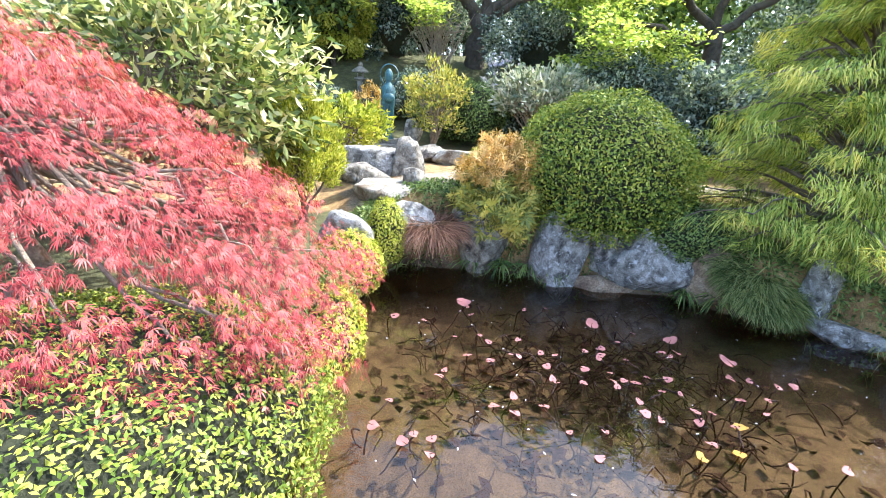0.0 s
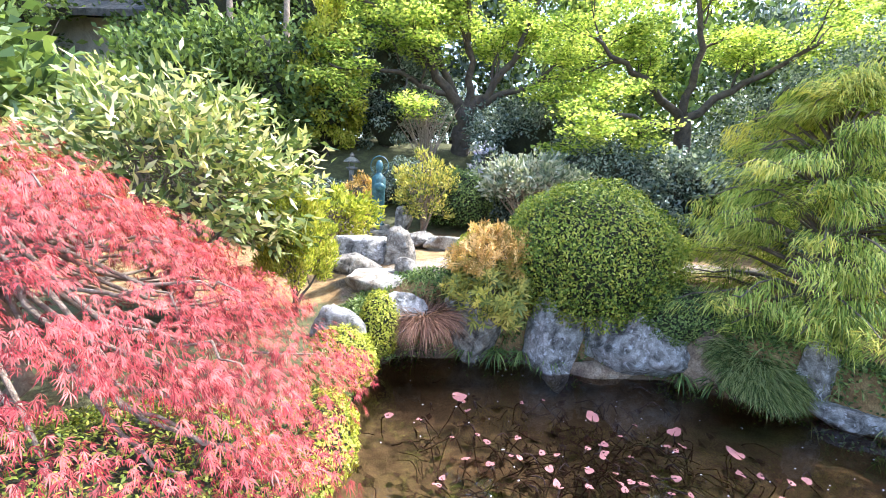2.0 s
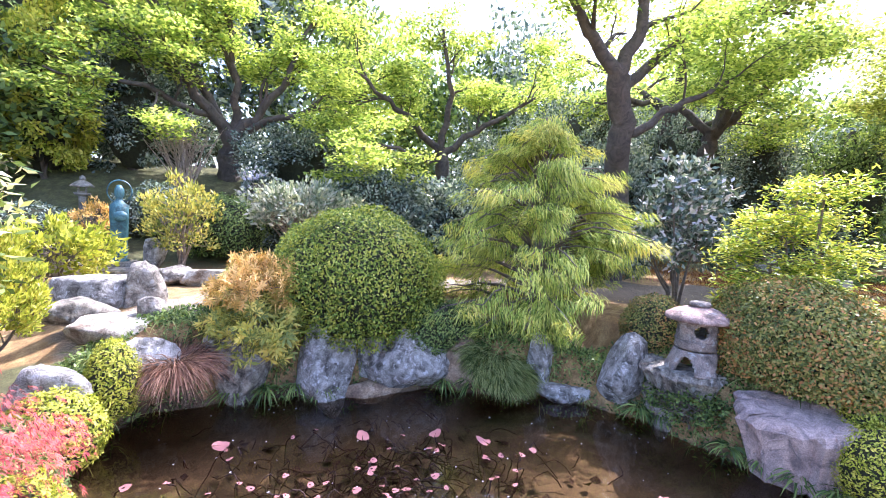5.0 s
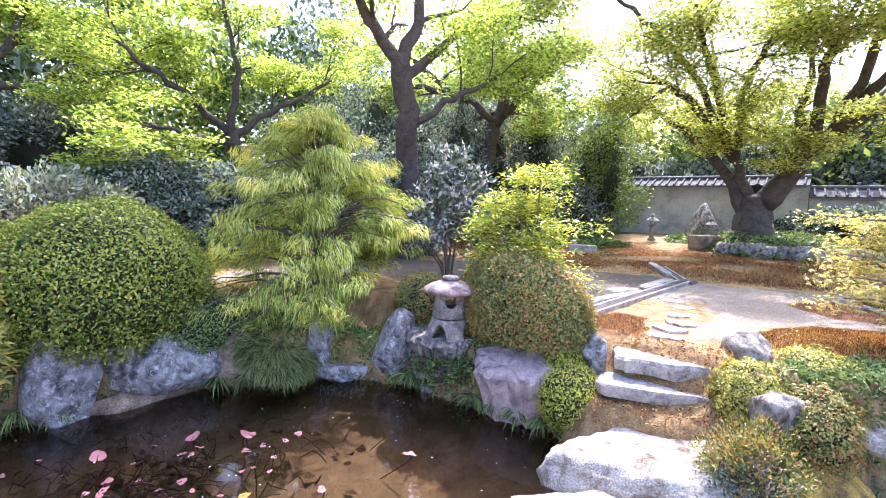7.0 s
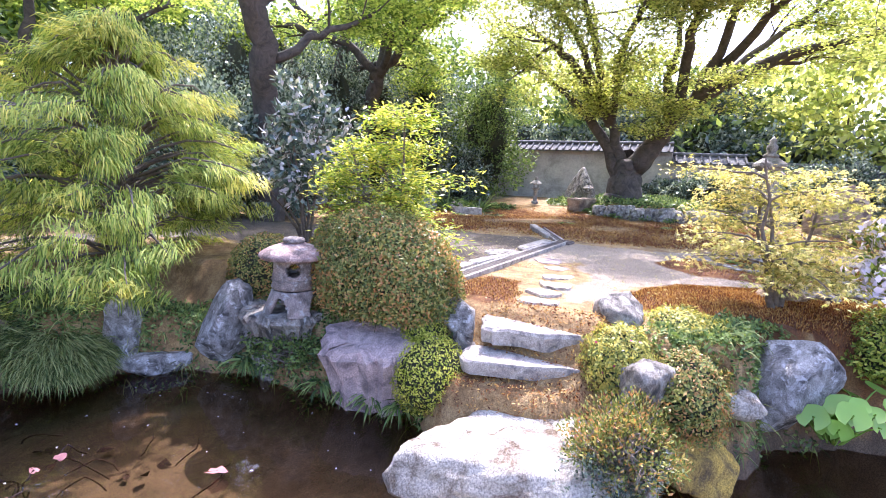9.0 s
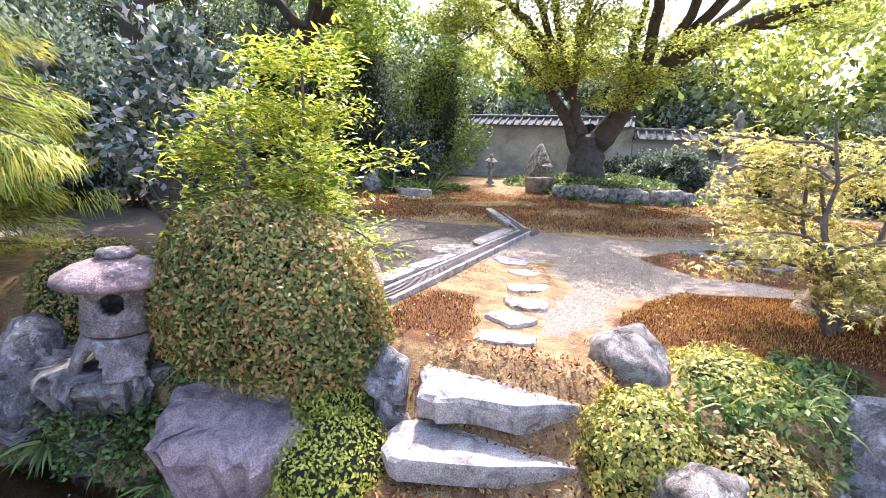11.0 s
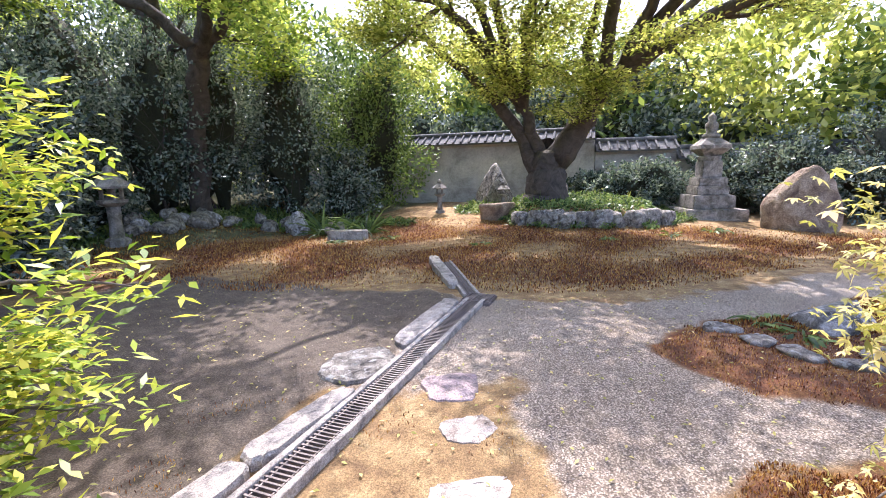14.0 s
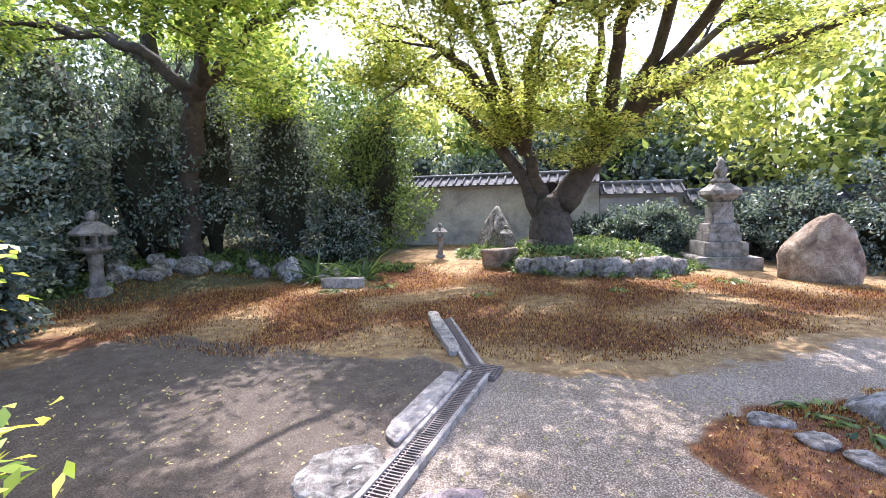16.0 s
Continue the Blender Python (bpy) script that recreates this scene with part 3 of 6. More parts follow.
def build_ground():
    xs, ys = spaced(-3.5, 15.5, 0.1, 500, 1.18), spaced(-4.0, 9.5, 0.1, 500, 1.18)
    X, Y = np.meshgrid(xs, ys, indexing="ij")
    Z = ground_height(X, Y)
    i, j = np.meshgrid(np.arange(len(xs) - 1), np.arange(len(ys) - 1), indexing="ij")
    w = len(ys)
    f = np.stack([i * w + j, (i + 1) * w + j, (i + 1) * w + j + 1, i * w + j + 1], -1).reshape(-1, 4)
    ob = mesh_object("ground", np.stack([X, Y, Z], -1).reshape(-1, 3), f, M_GROUND, smooth=True)
    tagged(ob, "garden ground of pale gravel, sandy soil and rusty moss", "ground", kind="structure")
    wob = 0.12 * ripple(X * 2.7, Y * 2.7) + 0.06 * ripple(X * 7, Y * 7)
    dp = outline_distance(X, Y, POND) + 0.05 * ripple(X * 2.6 + 1, Y * 2.6)
    dg = np.minimum(outline_distance(X, Y, GRAVEL), outline_distance(X, Y, SAND)) + wob
    isle = np.maximum.reduce([ease(0.2, -0.15, outline_distance(X, Y, p) + wob * 0.6) for p in (ISLAND, PATCH, STEP_MOSS)])
    gravel = ease(0.3, -0.3, dg) * (1 - isle)
    band = ease(0.2, 1.0, dg) * ease(8.0, 9.2, X + 0.25 * np.abs(Y - 2)) * ease(15.5, 14.2, X) * ease(9.5, 8, Y)
    moss = np.maximum(band * (0.55 + 0.5 * ripple(X * 0.9 + 2, Y * 1.1)), isle)
    layers = {"gravel": gravel, "moss": np.clip(moss, 0, 1), "mud": ease(0.1, -0.02, dp), "dirt": np.maximum(gravel * ease(1.75, 2.0, Y) * ease(5.5, 5.9, X), ease(1.95, 2.15, Y + wob * 0.3) * ease(5.0, 5.6, X + wob) * ease(9.3, 8.6, X + wob) * ease(6.5, 5.5, Y)),
              # ground darkened with painted shade: the rise, the far shrubs, the left bank
              "shaded_wood": np.maximum(ease(7.5, 9.5, Y) * ease(9, 6, X), np.maximum(ease(7.0, 8.5, Y + 0.3 * (X - 10)) * ease(8, 9, X), ease(-0.7, -1.1, X + wob) * ease(5.2, 4.8, Y) * ease(0.4, 1.0, Y + wob))) * (1 - gravel)}
    for name, value in layers.items():
        a = ob.data.attributes.new(name, "FLOAT", "POINT")
        a.data.foreach_set("value", value.astype(np.float32).ravel())
    return ob


build_ground()
wx, wy = np.linspace(-1.6, 6.4, 3), np.linspace(-3.8, 5.2, 3)
WX, WY = np.meshgrid(wx, wy, indexing="ij")
water = mesh_object("water", np.stack([WX, WY, 0 * WX], -1).reshape(-1, 3), np.array([[0, 3, 4, 1], [1, 4, 5, 2], [3, 6, 7, 4], [4, 7, 8, 5]]), M_WATER)
tagged(water, "still shallow brown pond water reflecting sky and trees", "water", kind="structure")


# ---- stones ----
def rock(at, radii, mat, label, turn=0.0, seed=1, rough=0.22, flat=None, freq=1.0, group="garden rocks", name="rock", detail=4, tip=(0, 0), planes=14, sharp=64):
    rng = np.random.default_rng(seed)
    ob = part(name, boulder(radii, rng, detail, 0.08 + 0.55 * rough, planes, flat, sharp), mat)
    ob.matrix_basis = pose(*at, tip[0], tip[1], turn)
    ob.data.polygons.foreach_set("use_smooth", np.ones(len(ob.data.polygons), dtype=bool))
    return tagged(ob, label, "rock", group)


# bank of the pond, from the left round to the lantern
rock((-1.12, 4.22, 0.45), (0.30, 0.22, 0.26), M_ROCK_PALE, "pale rounded boulder beside the clipped shrubs", 10, 1, 0.15)
rock((-0.62, 4.75, 0.55), (0.27, 0.2, 0.22), M_ROCK_PALE, "grey boulder beside the rusty sedge", 30, 2)
rock((-0.9, 5.2, 0.72), (0.42, 0.25, 0.18), M_ROCK_WHITE, "long pale stone at the edge of the sandy path", 8, 3, 0.15, 0.5)
rock((-1.25, 5.5, 0.85), (0.3, 0.2, 0.16), M_ROCK, "low grey stone below the statue", 8, 4)
rock((-0.62, 5.35, 0.86), (0.14, 0.12, 0.12), M_ROCK, "small round grey stone", 8, 5)
rock((-1.3, 6.15, 0.92), (0.48, 0.3, 0.28), M_ROCK_PALE, "flat-topped grey rock below the statue", 0, 6, 0.15, 0.6)
rock((-0.78, 5.95, 0.82), (0.22, 0.18, 0.4), M_ROCK, "upright dark grey rock", 0, 7, 0.25)
rock((0.0, 6.9, 0.98), (0.42, 0.22, 0.18), M_ROCK_WHITE, "pale stone edging the path", 5, 8, 0.18, 0.5)
rock((-0.55, 7.0, 1.0), (0.2, 0.15, 0.14), M_ROCK, "small grey edging stone", 5, 9)
rock((-1.75, 7.2, 1.05), (0.18, 0.15, 0.14), M_ROCK_WHITE, "small white stone beside the plinth", 5, 10)
rock((-0.85, 7.9, 1.15), (0.16, 0.1, 0.24), M_ROCK_BLUE, "pointed dark stone beside the statue", 5, 11)
rock((0.25, 4.95, 0.38), (0.36, 0.28, 0.42), M_ROCK, "shaded bank rock behind the ferns", 5, 12)
rock((1.1, 4.8, 0.36), (0.27, 0.24, 0.62), M_ROCK_PALE, "tall blue-grey bank rock with white lichen", -12, 13, 0.15, tip=(-6, 10), planes=8, sharp=60)
rock((1.98, 4.72, 0.38), (0.46, 0.3, 0.40), M_ROCK_PALE, "broad blue-grey bank rock with white lichen", -8, 14, 0.15, 0.7, planes=9, sharp=60, tip=(0, 14))
rock((1.55, 4.86, 0.36), (0.2, 0.2, 0.36), M_ROCK_BLUE, "narrow bank rock between larger ones", 0, 15)
rock((1.62, 4.68, 0.02), (0.36, 0.16, 0.12), M_ROCK_WARM, "low brown stone at the waterline", -6, 16)
rock((2.55, 4.5, 0.3), (0.25, 0.25, 0.35), M_ROCK_WARM, "brown bank stone under dry moss", 0, 17)
rock((3.42, 4.12, 0.32), (0.24, 0.2, 0.42), M_ROCK_PALE, "blue-grey upright rock beside the grass tuft", 20, 18)
rock((3.62, 3.82, 0.07), (0.4, 0.22, 0.2), M_ROCK_PALE, "low white stone in the water", -35, 19, 0.2, 0.4)
rock((3.95, 3.4, 0.36), (0.3, 0.26, 0.42), M_ROCK_PALE, "grey upright rock beside the small azalea", -30, 20, 0.15)
rock((4.2, 2.9, 0.15), (0.3, 0.3, 0.36), M_ROCK, "dark rock below the lantern", 15, 22)
rock((4.62, 1.24, 0.72), (0.14, 0.14, 0.2), M_ROCK_PALE, "pale stone beside the upper step", 0, 24)
rock((4.55, 1.18, 0.5), (0.12, 0.12, 0.2), M_ROCK, "small grey stone beside the step", 0, 25)
# stones round the steps and the right-hand pool
rock((3.93, 0.44, 0.06), (0.78, 0.54, 0.3), M_ROCK_WHITE, "large white veined boulder at the water", -52, 26, 0.3, 0.7, detail=5, tip=(0, -7), sharp=16)
rock((2.9, 0.36, 0.12), (0.56, 0.56, 0.3), M_ROCK_WHITE, "flat pale stepping boulder in the pond", 20, 27, 0.15, 0.75, detail=5)
rock((2.2, -0.45, 0.14), (0.55, 0.45, 0.32), M_ROCK, "flat grey stepping boulder at the bank", 0, 28, 0.12, 0.75)
rock((5.14, 0.12, 0.86), (0.2, 0.15, 0.24), M_ROCK, "pointed grey rock beside the steps", 30, 129, 0.3, planes=8, sharp=90)
rock((4.48, -0.18, 0.64), (0.2, 0.17, 0.19), M_ROCK, "dark grey rock in the low azaleas", 0, 30)
rock((5.45, -1.02, 0.46), (0.31, 0.32, 0.38), M_ROCK_PALE, "large white boulder beside the round leaves", 0, 31, 0.12)
rock((4.68, -0.52, 0.12), (0.26, 0.22, 0.2), M_ROCK_MOSSY, "mossy yellow-brown rock at the pool", 0, 32)
rock((4.95, -0.75, 0.5), (0.16, 0.14, 0.1), M_ROCK_WHITE, "small pale stone among low azaleas", 0, 33)
rock((6.6, -1.05, 0.95), (0.22, 0.2, 0.15), M_ROCK_WARM, "brown stone beside the young maple", 0, 34)
rock((6.9, -1.35, 0.93), (0.3, 0.22, 0.13), M_ROCK, "low stone in the moss", 0, 35)
rock((7.6, -1.75, 0.9), (0.4, 0.25, 0.12), M_ROCK, "flat stone edging the moss", 0, 36)
rock((5.3, 1.98, 0.97), (0.25, 0.22, 0.25), M_ROCK_WARM, "round tan boulder beside the drain", 0, 37, 0.14)
for k, (x, y) in enumerate([(8.3, -0.55), (8.1, -0.75), (8.5, -0.35), (8.0, -1.0), (8.25, -1.2)]):
    rock((x, y, 0.92), (0.14, 0.1, 0.07), M_ROCK, "small stone edging the fern bed", k * 40, 40 + k, 0.15, 0.4, detail=3)
rock((8.75, -1.15, 0.97), (0.26, 0.22, 0.16), M_ROCK_BLUE, "dark stone in the fern bed", 0, 47)


# ---- plants ----
def plant(name, at, label, category="shrub", group="", kind=""):
    return thing(name, at, label, category, group, kind)


def clipped_bush(name, at, radii, label, mat, leaves, size, seed, low=-0.5, lump=0.12, core=0.86, group="clipped shrubs", shell=0.2, tilt=0.9, wide=0.5, extra=None):
    """A clipped dome: at is the centre of its base disc; radii go out from there."""
    rng = np.random.default_rng(seed)
    leaves, size = int(leaves * 1.7), size * 0.82
    ob = plant(name, at, label, "shrub", group)
    d = sphere_dirs(int(leaves * 2.2), rng)
    d = d[d[:, 2] > low][:leaves]
    off = rng.uniform(-20, 20, 3)
    bumps = np.array([noise.noise(Vector(q * 3.1 + off)) + 0.5 * noise.noise(Vector(q * 7.5 + off)) for q in d])[:, None]
    r = (1 + lump * bumps) * (1 - shell * rng.uniform(0, 1, (len(d), 1)) ** 1.7)
    P = d * r * np.array(radii)
    N = unit(d / np.array(radii) + rng.normal(0, 0.5, d.shape))
    v, f = facing(P, N, size * rng.uniform(0.7, 1.3, len(P)), size * wide, rng, tilt)
    mesh_object("foliage", v, f, mat, ob)
    if extra:
        m2, count, s2 = extra
        k = rng.choice(len(P), count)
        v, f = facing(P[k] * 1.02, N[k], s2, s2 * 0.7, rng, 0.6)
        mesh_object("blossom", v, f, m2, ob)
    # solid dark lump behind the leaves, painted as the shade within the dome
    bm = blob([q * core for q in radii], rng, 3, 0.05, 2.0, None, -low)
    part("inner_shade", bm, M_INNER_SHADE, ob, "dark lump painted as shade inside the shrub", True)
    return ob


def woody(name, at, label, category, lines, generations, clump, leaf, mat, bark, seed, group="", sides=6, upright=0.0, shape="rhomb", extra=None, kind="", bole=0):
    """Trunk and limbs (lines, from the base at 0, 0, 0), side limbs by generation, and a crown of leaf clumps on the ends."""
    rng = np.random.default_rng(seed)
    ob = plant(name, at, label, category, group, kind)
    every, last = list(lines), list(lines)
    for count, length, spread, rise in generations:
        last = fork(last[bole:] if last == list(lines) else last, rng, count, length, spread, rise)
        every += last
    for k, l in enumerate(lines):
        v, f = tubes([l], sides)
        mesh_object("limb" if k else "trunk", v, f, bark, ob, True)
    v, f = tubes(every[len(lines):], 4)
    mesh_object("branchwork", v, f, bark, ob, True)
    per, radius, flat = clump
    centres = [l[-1][0] for l in last] + [l[len(l) // 2][0] for l in last] + [l[-2][0] for l in last]
    P = cloud(centres, per, radius, flat, rng)
    L, W = leaf
    if shape == "rhomb":
        D = unit(rng.normal(size=P.shape) * np.array([1, 1, 0.5]) + np.array([0, 0, upright]))
        v, f = blades(P, D, L * rng.uniform(0.6, 1.3, len(P)), W, rng)
    elif shape == "flat":
        N = unit(np.array([0, 0, 1.0]) + rng.normal(0, 0.42, P.shape))
        v, f = facing(P, N, L * rng.uniform(0.6, 1.3, len(P)), W, rng, 0.2)
    else:
        D = unit(rng.normal(size=P.shape) * np.array([1, 1, 0.3]) + np.array([0, 0, upright]))
        N = unit(np.array([0, 0, 1.0]) + rng.normal(0, 0.4, P.shape))
        v, f = stars(P, D, N, L * rng.uniform(0.7, 1.2, len(P)), 5, 3.4, 0.16, rng)
    mesh_object("crown", v, f, mat, ob)
    if extra:
        m2, count, s2 = extra
        k = rng.choice(len(P), count)
        v, f = facing(P[k], unit(rng.normal(size=(count, 3)) + np.array([0, 0, 0.8])), s2, s2 * 0.8, rng, 0.8)
        mesh_object("blossom", v, f, m2, ob)
    return ob


def loose_shrub(name, at, radii, label, mat, leaves, size, seed, bark=None, stems=7, shape="rhomb", wide=0.4, group="loose shrubs", upright=0.4, clumps=60, extra=None, low=-0.6, depth=0.55, low_cut=0.1, reach=1.0):
    """An unclipped shrub: bent stems from the base to clumps of leaves all over an uneven dome; radii from the base, the last one its height."""
    rng = np.random.default_rng(seed)
    bark = bark or M_BARK_MID
    ob = plant(name, at, label, "shrub", group)
    d = sphere_dirs(clumps * 3, rng)
    d = d[d[:, 2] > low][:clumps]
    h = radii[2]
    C = d * rng.uniform(depth, reach, (len(d), 1)) * np.array([radii[0], radii[1], h * 0.5 * (1 - low_cut)]) + np.array([0, 0, h * (0.5 + 0.5 * low_cut)])
    lines = []
    for k in range(stems):
        c = C[rng.integers(len(C))]
        lines.append(path_line([(rng.normal(0, 0.03), rng.normal(0, 0.03), -0.05), c * np.array([0.35, 0.35, 0.45]), c], 0.012 + 0.008 * h, 0.004, rng, 0.015))
    for c in C:
        l = lines[rng.integers(len(lines))]
        p = l[len(l) // 2][0]
        lines.append(path_line([p, (p + c) / 2 + rng.normal(0, 0.04, 3), c], 0.008, 0.003, rng, 0.01, 3))
    for l in lines[:stems]:
        v, f = tubes([l], 5)
        mesh_object("stem", v, f, bark, ob, True)
    v, f = tubes(lines[stems:] if reach <= 1 else lines[stems::4], 4)
    mesh_object("branchwork", v, f, bark, ob, True)
    per = max(1, leaves // len(C))
    P = cloud(C, per, 0.30 * min(radii), 0.8, rng)
    out = unit(P - np.array([0, 0, h * 0.4]))
    D = unit(out * 0.8 + rng.normal(0, 0.7, P.shape) + np.array([0, 0, upright]))
    if shape == "rhomb":
        v, f = blades(P, D, size * rng.uniform(0.6, 1.25, len(P)), size * wide, rng)
    elif shape == "flat":
        v, f = facing(P, unit(out * 0.5 + np.array([0, 0, 0.8]) + rng.normal(0, 0.4, P.shape)), size * rng.uniform(0.6, 1.25, len(P)), size * wide, rng, 0.4)
    else:
        v, f = stars(P, D, unit(out + rng.normal(0, 0.5, P.shape)), size * rng.uniform(0.7, 1.2, len(P)), 7, 5.0, 0.13, rng, 0.1)
    mesh_object("foliage", v, f, mat, ob)
    if extra:
        m2, count, s2 = extra
        k = rng.choice(len(P), count)
        v, f = facing(P[k] + out[k] * 0.03, unit(out[k] + rng.normal(0, 0.6, (count, 3))), s2, s2 * 0.8, rng, 0.8)
        mesh_object("blossom", v, f, m2, ob)
    return ob


def tuft(name, at, label, mat, count, length, width, seed, droop=1.8, spread=0.9, radius=0.12, group="grass tufts", squash=1.0, slope=0.0):
    rng = np.random.default_rng(seed)
    ob = plant(name, at, label, "grass", group)
    a = rng.uniform(0, 2 * math.pi, count)
    P = np.stack([np.cos(a), np.sin(a) * squash, 0 * a], 1) * (radius * rng.uniform(0, 1, count) ** 0.5)[:, None]
    P[:, 2] += slope * P[:, 1] + rng.normal(0, 0.02, count)
    D = unit(np.stack([np.cos(a) * spread, np.sin(a) * spread, rng.uniform(0.5, 1.3, count)], 1) + rng.normal(0, 0.25, (count, 3)))
    L = length * rng.uniform(0.5, 1.1, count)
    sectors = 8 if count > 3000 else 1
    for k in range(sectors):
        sel = (a * sectors / (2 * math.pi)).astype(int) == k
        v, f = ribbons(P[sel], D[sel], L[sel], width, rng, 3, droop)
        mesh_object("foliage" if sectors == 1 else "blade_clump", v, f, mat, ob)
    return ob


def weeping_cypress(at, height, radius, seed):
    """Thread-leaved cypress: tiers of boughs with hanging yellow-tipped threads."""
    rng = np.random.default_rng(seed)
    ob = plant("weeping_cypress", at, "golden thread cypress with hanging yellow-green foliage", "tree")
    trunk = path_line([(0, 0, -0.1), (0.05, 0, height * 0.4), (0, 0.04, height * 0.95)], 0.07, 0.02, rng)
    lines, tips = [], []
    for k in range(150):
        h = rng.uniform(0.0, 1.0) ** 0.9
        r = radius * (1 - h ** 1.9) ** 0.62 * rng.uniform(0.55, 1.06) + 0.06
        a = rng.uniform(0, 2 * math.pi)
        z = height * (0.04 + 0.96 * h)
        end = np.array([math.cos(a) * r, math.sin(a) * r, z])
        lines.append(path_line([(0, 0, z * 0.85), end * np.array([0.55, 0.55, 1]) + np.array([0, 0, 0.12]), end], 0.018, 0.005, rng, 0.02, 3))
        for s in np.linspace(0.55, 1.0, 4):
            tips.append(end * np.array([s, s, 1]) + np.array([0, 0, 0.10 * (1 - s)]) + rng.normal(0, 0.05, 3))
    v, f = tubes([trunk], 7)
    mesh_object("trunk", v, f, M_BARK_MID, ob, True)
    v, f = tubes(lines, 4)
    mesh_object("branchwork", v, f, M_BARK_MID, ob, True)
    P = cloud(tips, 84, 0.16, 0.55, rng)
    out = unit(P * np.array([1, 1, 0]) + 1e-4)
    spray = np.repeat(rng.normal(0, 0.6, (len(tips), 3)), 84, 0)
    D = unit(out * 0.9 + spray + rng.normal(0, 0.42, P.shape) + np.array([0, 0, 0.3]))
    far = np.hypot(P[:, 0], P[:, 1]) / (radius * (1 - np.clip(P[:, 2] / height, 0, 0.98) ** 1.9) ** 0.62 + 0.1)
    clump = np.repeat(rng.uniform(0, 1, len(tips)), 84)
    gold = (far + rng.normal(0, 0.1, len(P)) > 0.8) & (clump > 0.55)
    for sel, mat in ((~gold, M_CHAM), (gold, M_CHAM_TIP)):
        n = int(sel.sum())
        v, f = ribbons(P[sel], D[sel], rng.uniform(0.05, 0.16, n), 0.0105, rng, 2, 1.8)
        mesh_object("foliage", v, f, mat, ob)
    return ob


def laceleaf_maple(at, radius, base, top, seed):
    """Low spreading maple: drooping tiers of finely cut red leaves on bent pale limbs."""
    rng = np.random.default_rng(seed)
    ob = plant("laceleaf_maple", at, "low red laceleaf maple drooping over the pond edge", "tree")
    lines = [path_line([(0, 0, -0.1), (0.1, 0.05, 0.5), (0.05, 0.0, top * 0.8)], 0.07, 0.03, rng)]
    tips = []
    for k in range(720):
        a, s = rng.uniform(0, 2 * math.pi), rng.uniform(0.0, 1.0) ** 0.5
        lob = 1 + 0.13 * math.sin(3 * a + 3.1) + 0.06 * math.sin(5 * a)
        r = radius * s * lob
        z = base + (top - base) * (1 - s) ** 0.85 + rng.normal(0, 0.05)
        if rng.uniform() < 0.3:
            z -= rng.uniform(0.0, 0.45) * s
        tips.append((math.cos(a) * r, math.sin(a) * r * (0.62 if math.sin(a) < 0 else 1.0), z))
        if k % 8 == 0:
            t = np.array(tips[-1])
            lines.append(path_line([(0.05, 0, top * rng.uniform(0.4, 0.75)), t * np.array([0.5, 0.5, 0.8]) + np.array([0, 0, 0.22]), t * np.array([0.85, 0.85, 1]) + np.array([0, 0, 0.05]), t - np.array([0, 0, 0.08])], 0.017, 0.003, rng, 0.02))
    for k, l in enumerate(lines):
        v, f = tubes([l], 6)
        mesh_object("limb" if k else "trunk", v, f, M_BARK_PALE, ob, True)
    P = cloud(tips, 44, 0.19, 0.4, rng)
    out = unit(P * np.array([1, 1, 0]) + 1e-4)
    spray = np.repeat(rng.normal(0, 0.45, (len(tips), 3)), 44, 0)
    D = unit(out * 0.8 + spray + rng.normal(0, 0.3, P.shape) + np.array([0, 0, -0.3]))
    N = unit(np.array([0, 0, 1.0]) + out * 0.5 + rng.normal(0, 0.35, P.shape))
    v, f = stars(P, D, N, rng.uniform(0.026, 0.06, len(P)), 5, 2.1, 0.065, rng, 0.5)
    mesh_object("crown", v, f, M_RED, ob)
    return ob


def g(x, y, drop=0.0):
    return (x, y, float(ground_height(x, y)) - drop)


# left bank
laceleaf_maple((-2.75, 2.5, 0.35), 2.12, 0.28, 1.8, 3)
clipped_bush("box_bush", (-1.75, 1.7, 0.24), (1.1, 1.15, 0.5), "low spreading box bush with small bright leaves", M_BOX, 16000, 0.036, 51, -0.3, 0.12, 0.9)
clipped_bush("small_shrub", (-1.05, 2.9, 0.12), (0.35, 0.5, 0.35), "small lime-green shrub at the water's edge", M_LIME, 3500, 0.04, 52, -0.5)
clipped_bush("clipped_shrub", (-1.05, 4.0, 0.25), (0.32, 0.28, 0.34), "bright green clipped shrub below the boulder", M_LIME, 3500, 0.04, 53, -0.6, 0.12)
clipped_bush("clipped_shrub", (-0.78, 4.45, 0.45), (0.2, 0.25, 0.36), "narrow yellow-green clipped shrub", M_LIME, 2600, 0.035, 54, -0.8, 0.12)
loose_shrub("soft_conifer", g(-1.72, 4.78), (0.36, 0.36, 1.3), "feathery bright green conifer", M_LIME, 13000, 0.055, 55, stems=5, wide=0.3, upright=1.2, clumps=70)
loose_shrub("broadleaf_shrub", g(-2.75, 4.5), (1.3, 0.9, 2.35), "tall shrub with long pale glossy leaves", M_MAGN, 7200, 0.145, 56, M_BARK_MID, 12, wide=0.29, upright=-0.25, clumps=140)
tuft("sedge_tuft", (-0.35, 4.72, 0.5), "rusty brown drooping sedge tuft", M_RUST, 2000, 0.42, 0.009, 57, 1.5, 0.8, 0.2, slope=0.3)
loose_shrub("pieris_shrub", g(0.38, 5.0, 0.35), (0.52, 0.45, 0.95), "pieris shrub with orange new shoots", M_PIERIS, 2600, 0.11, 58, clumps=90, shape="star")
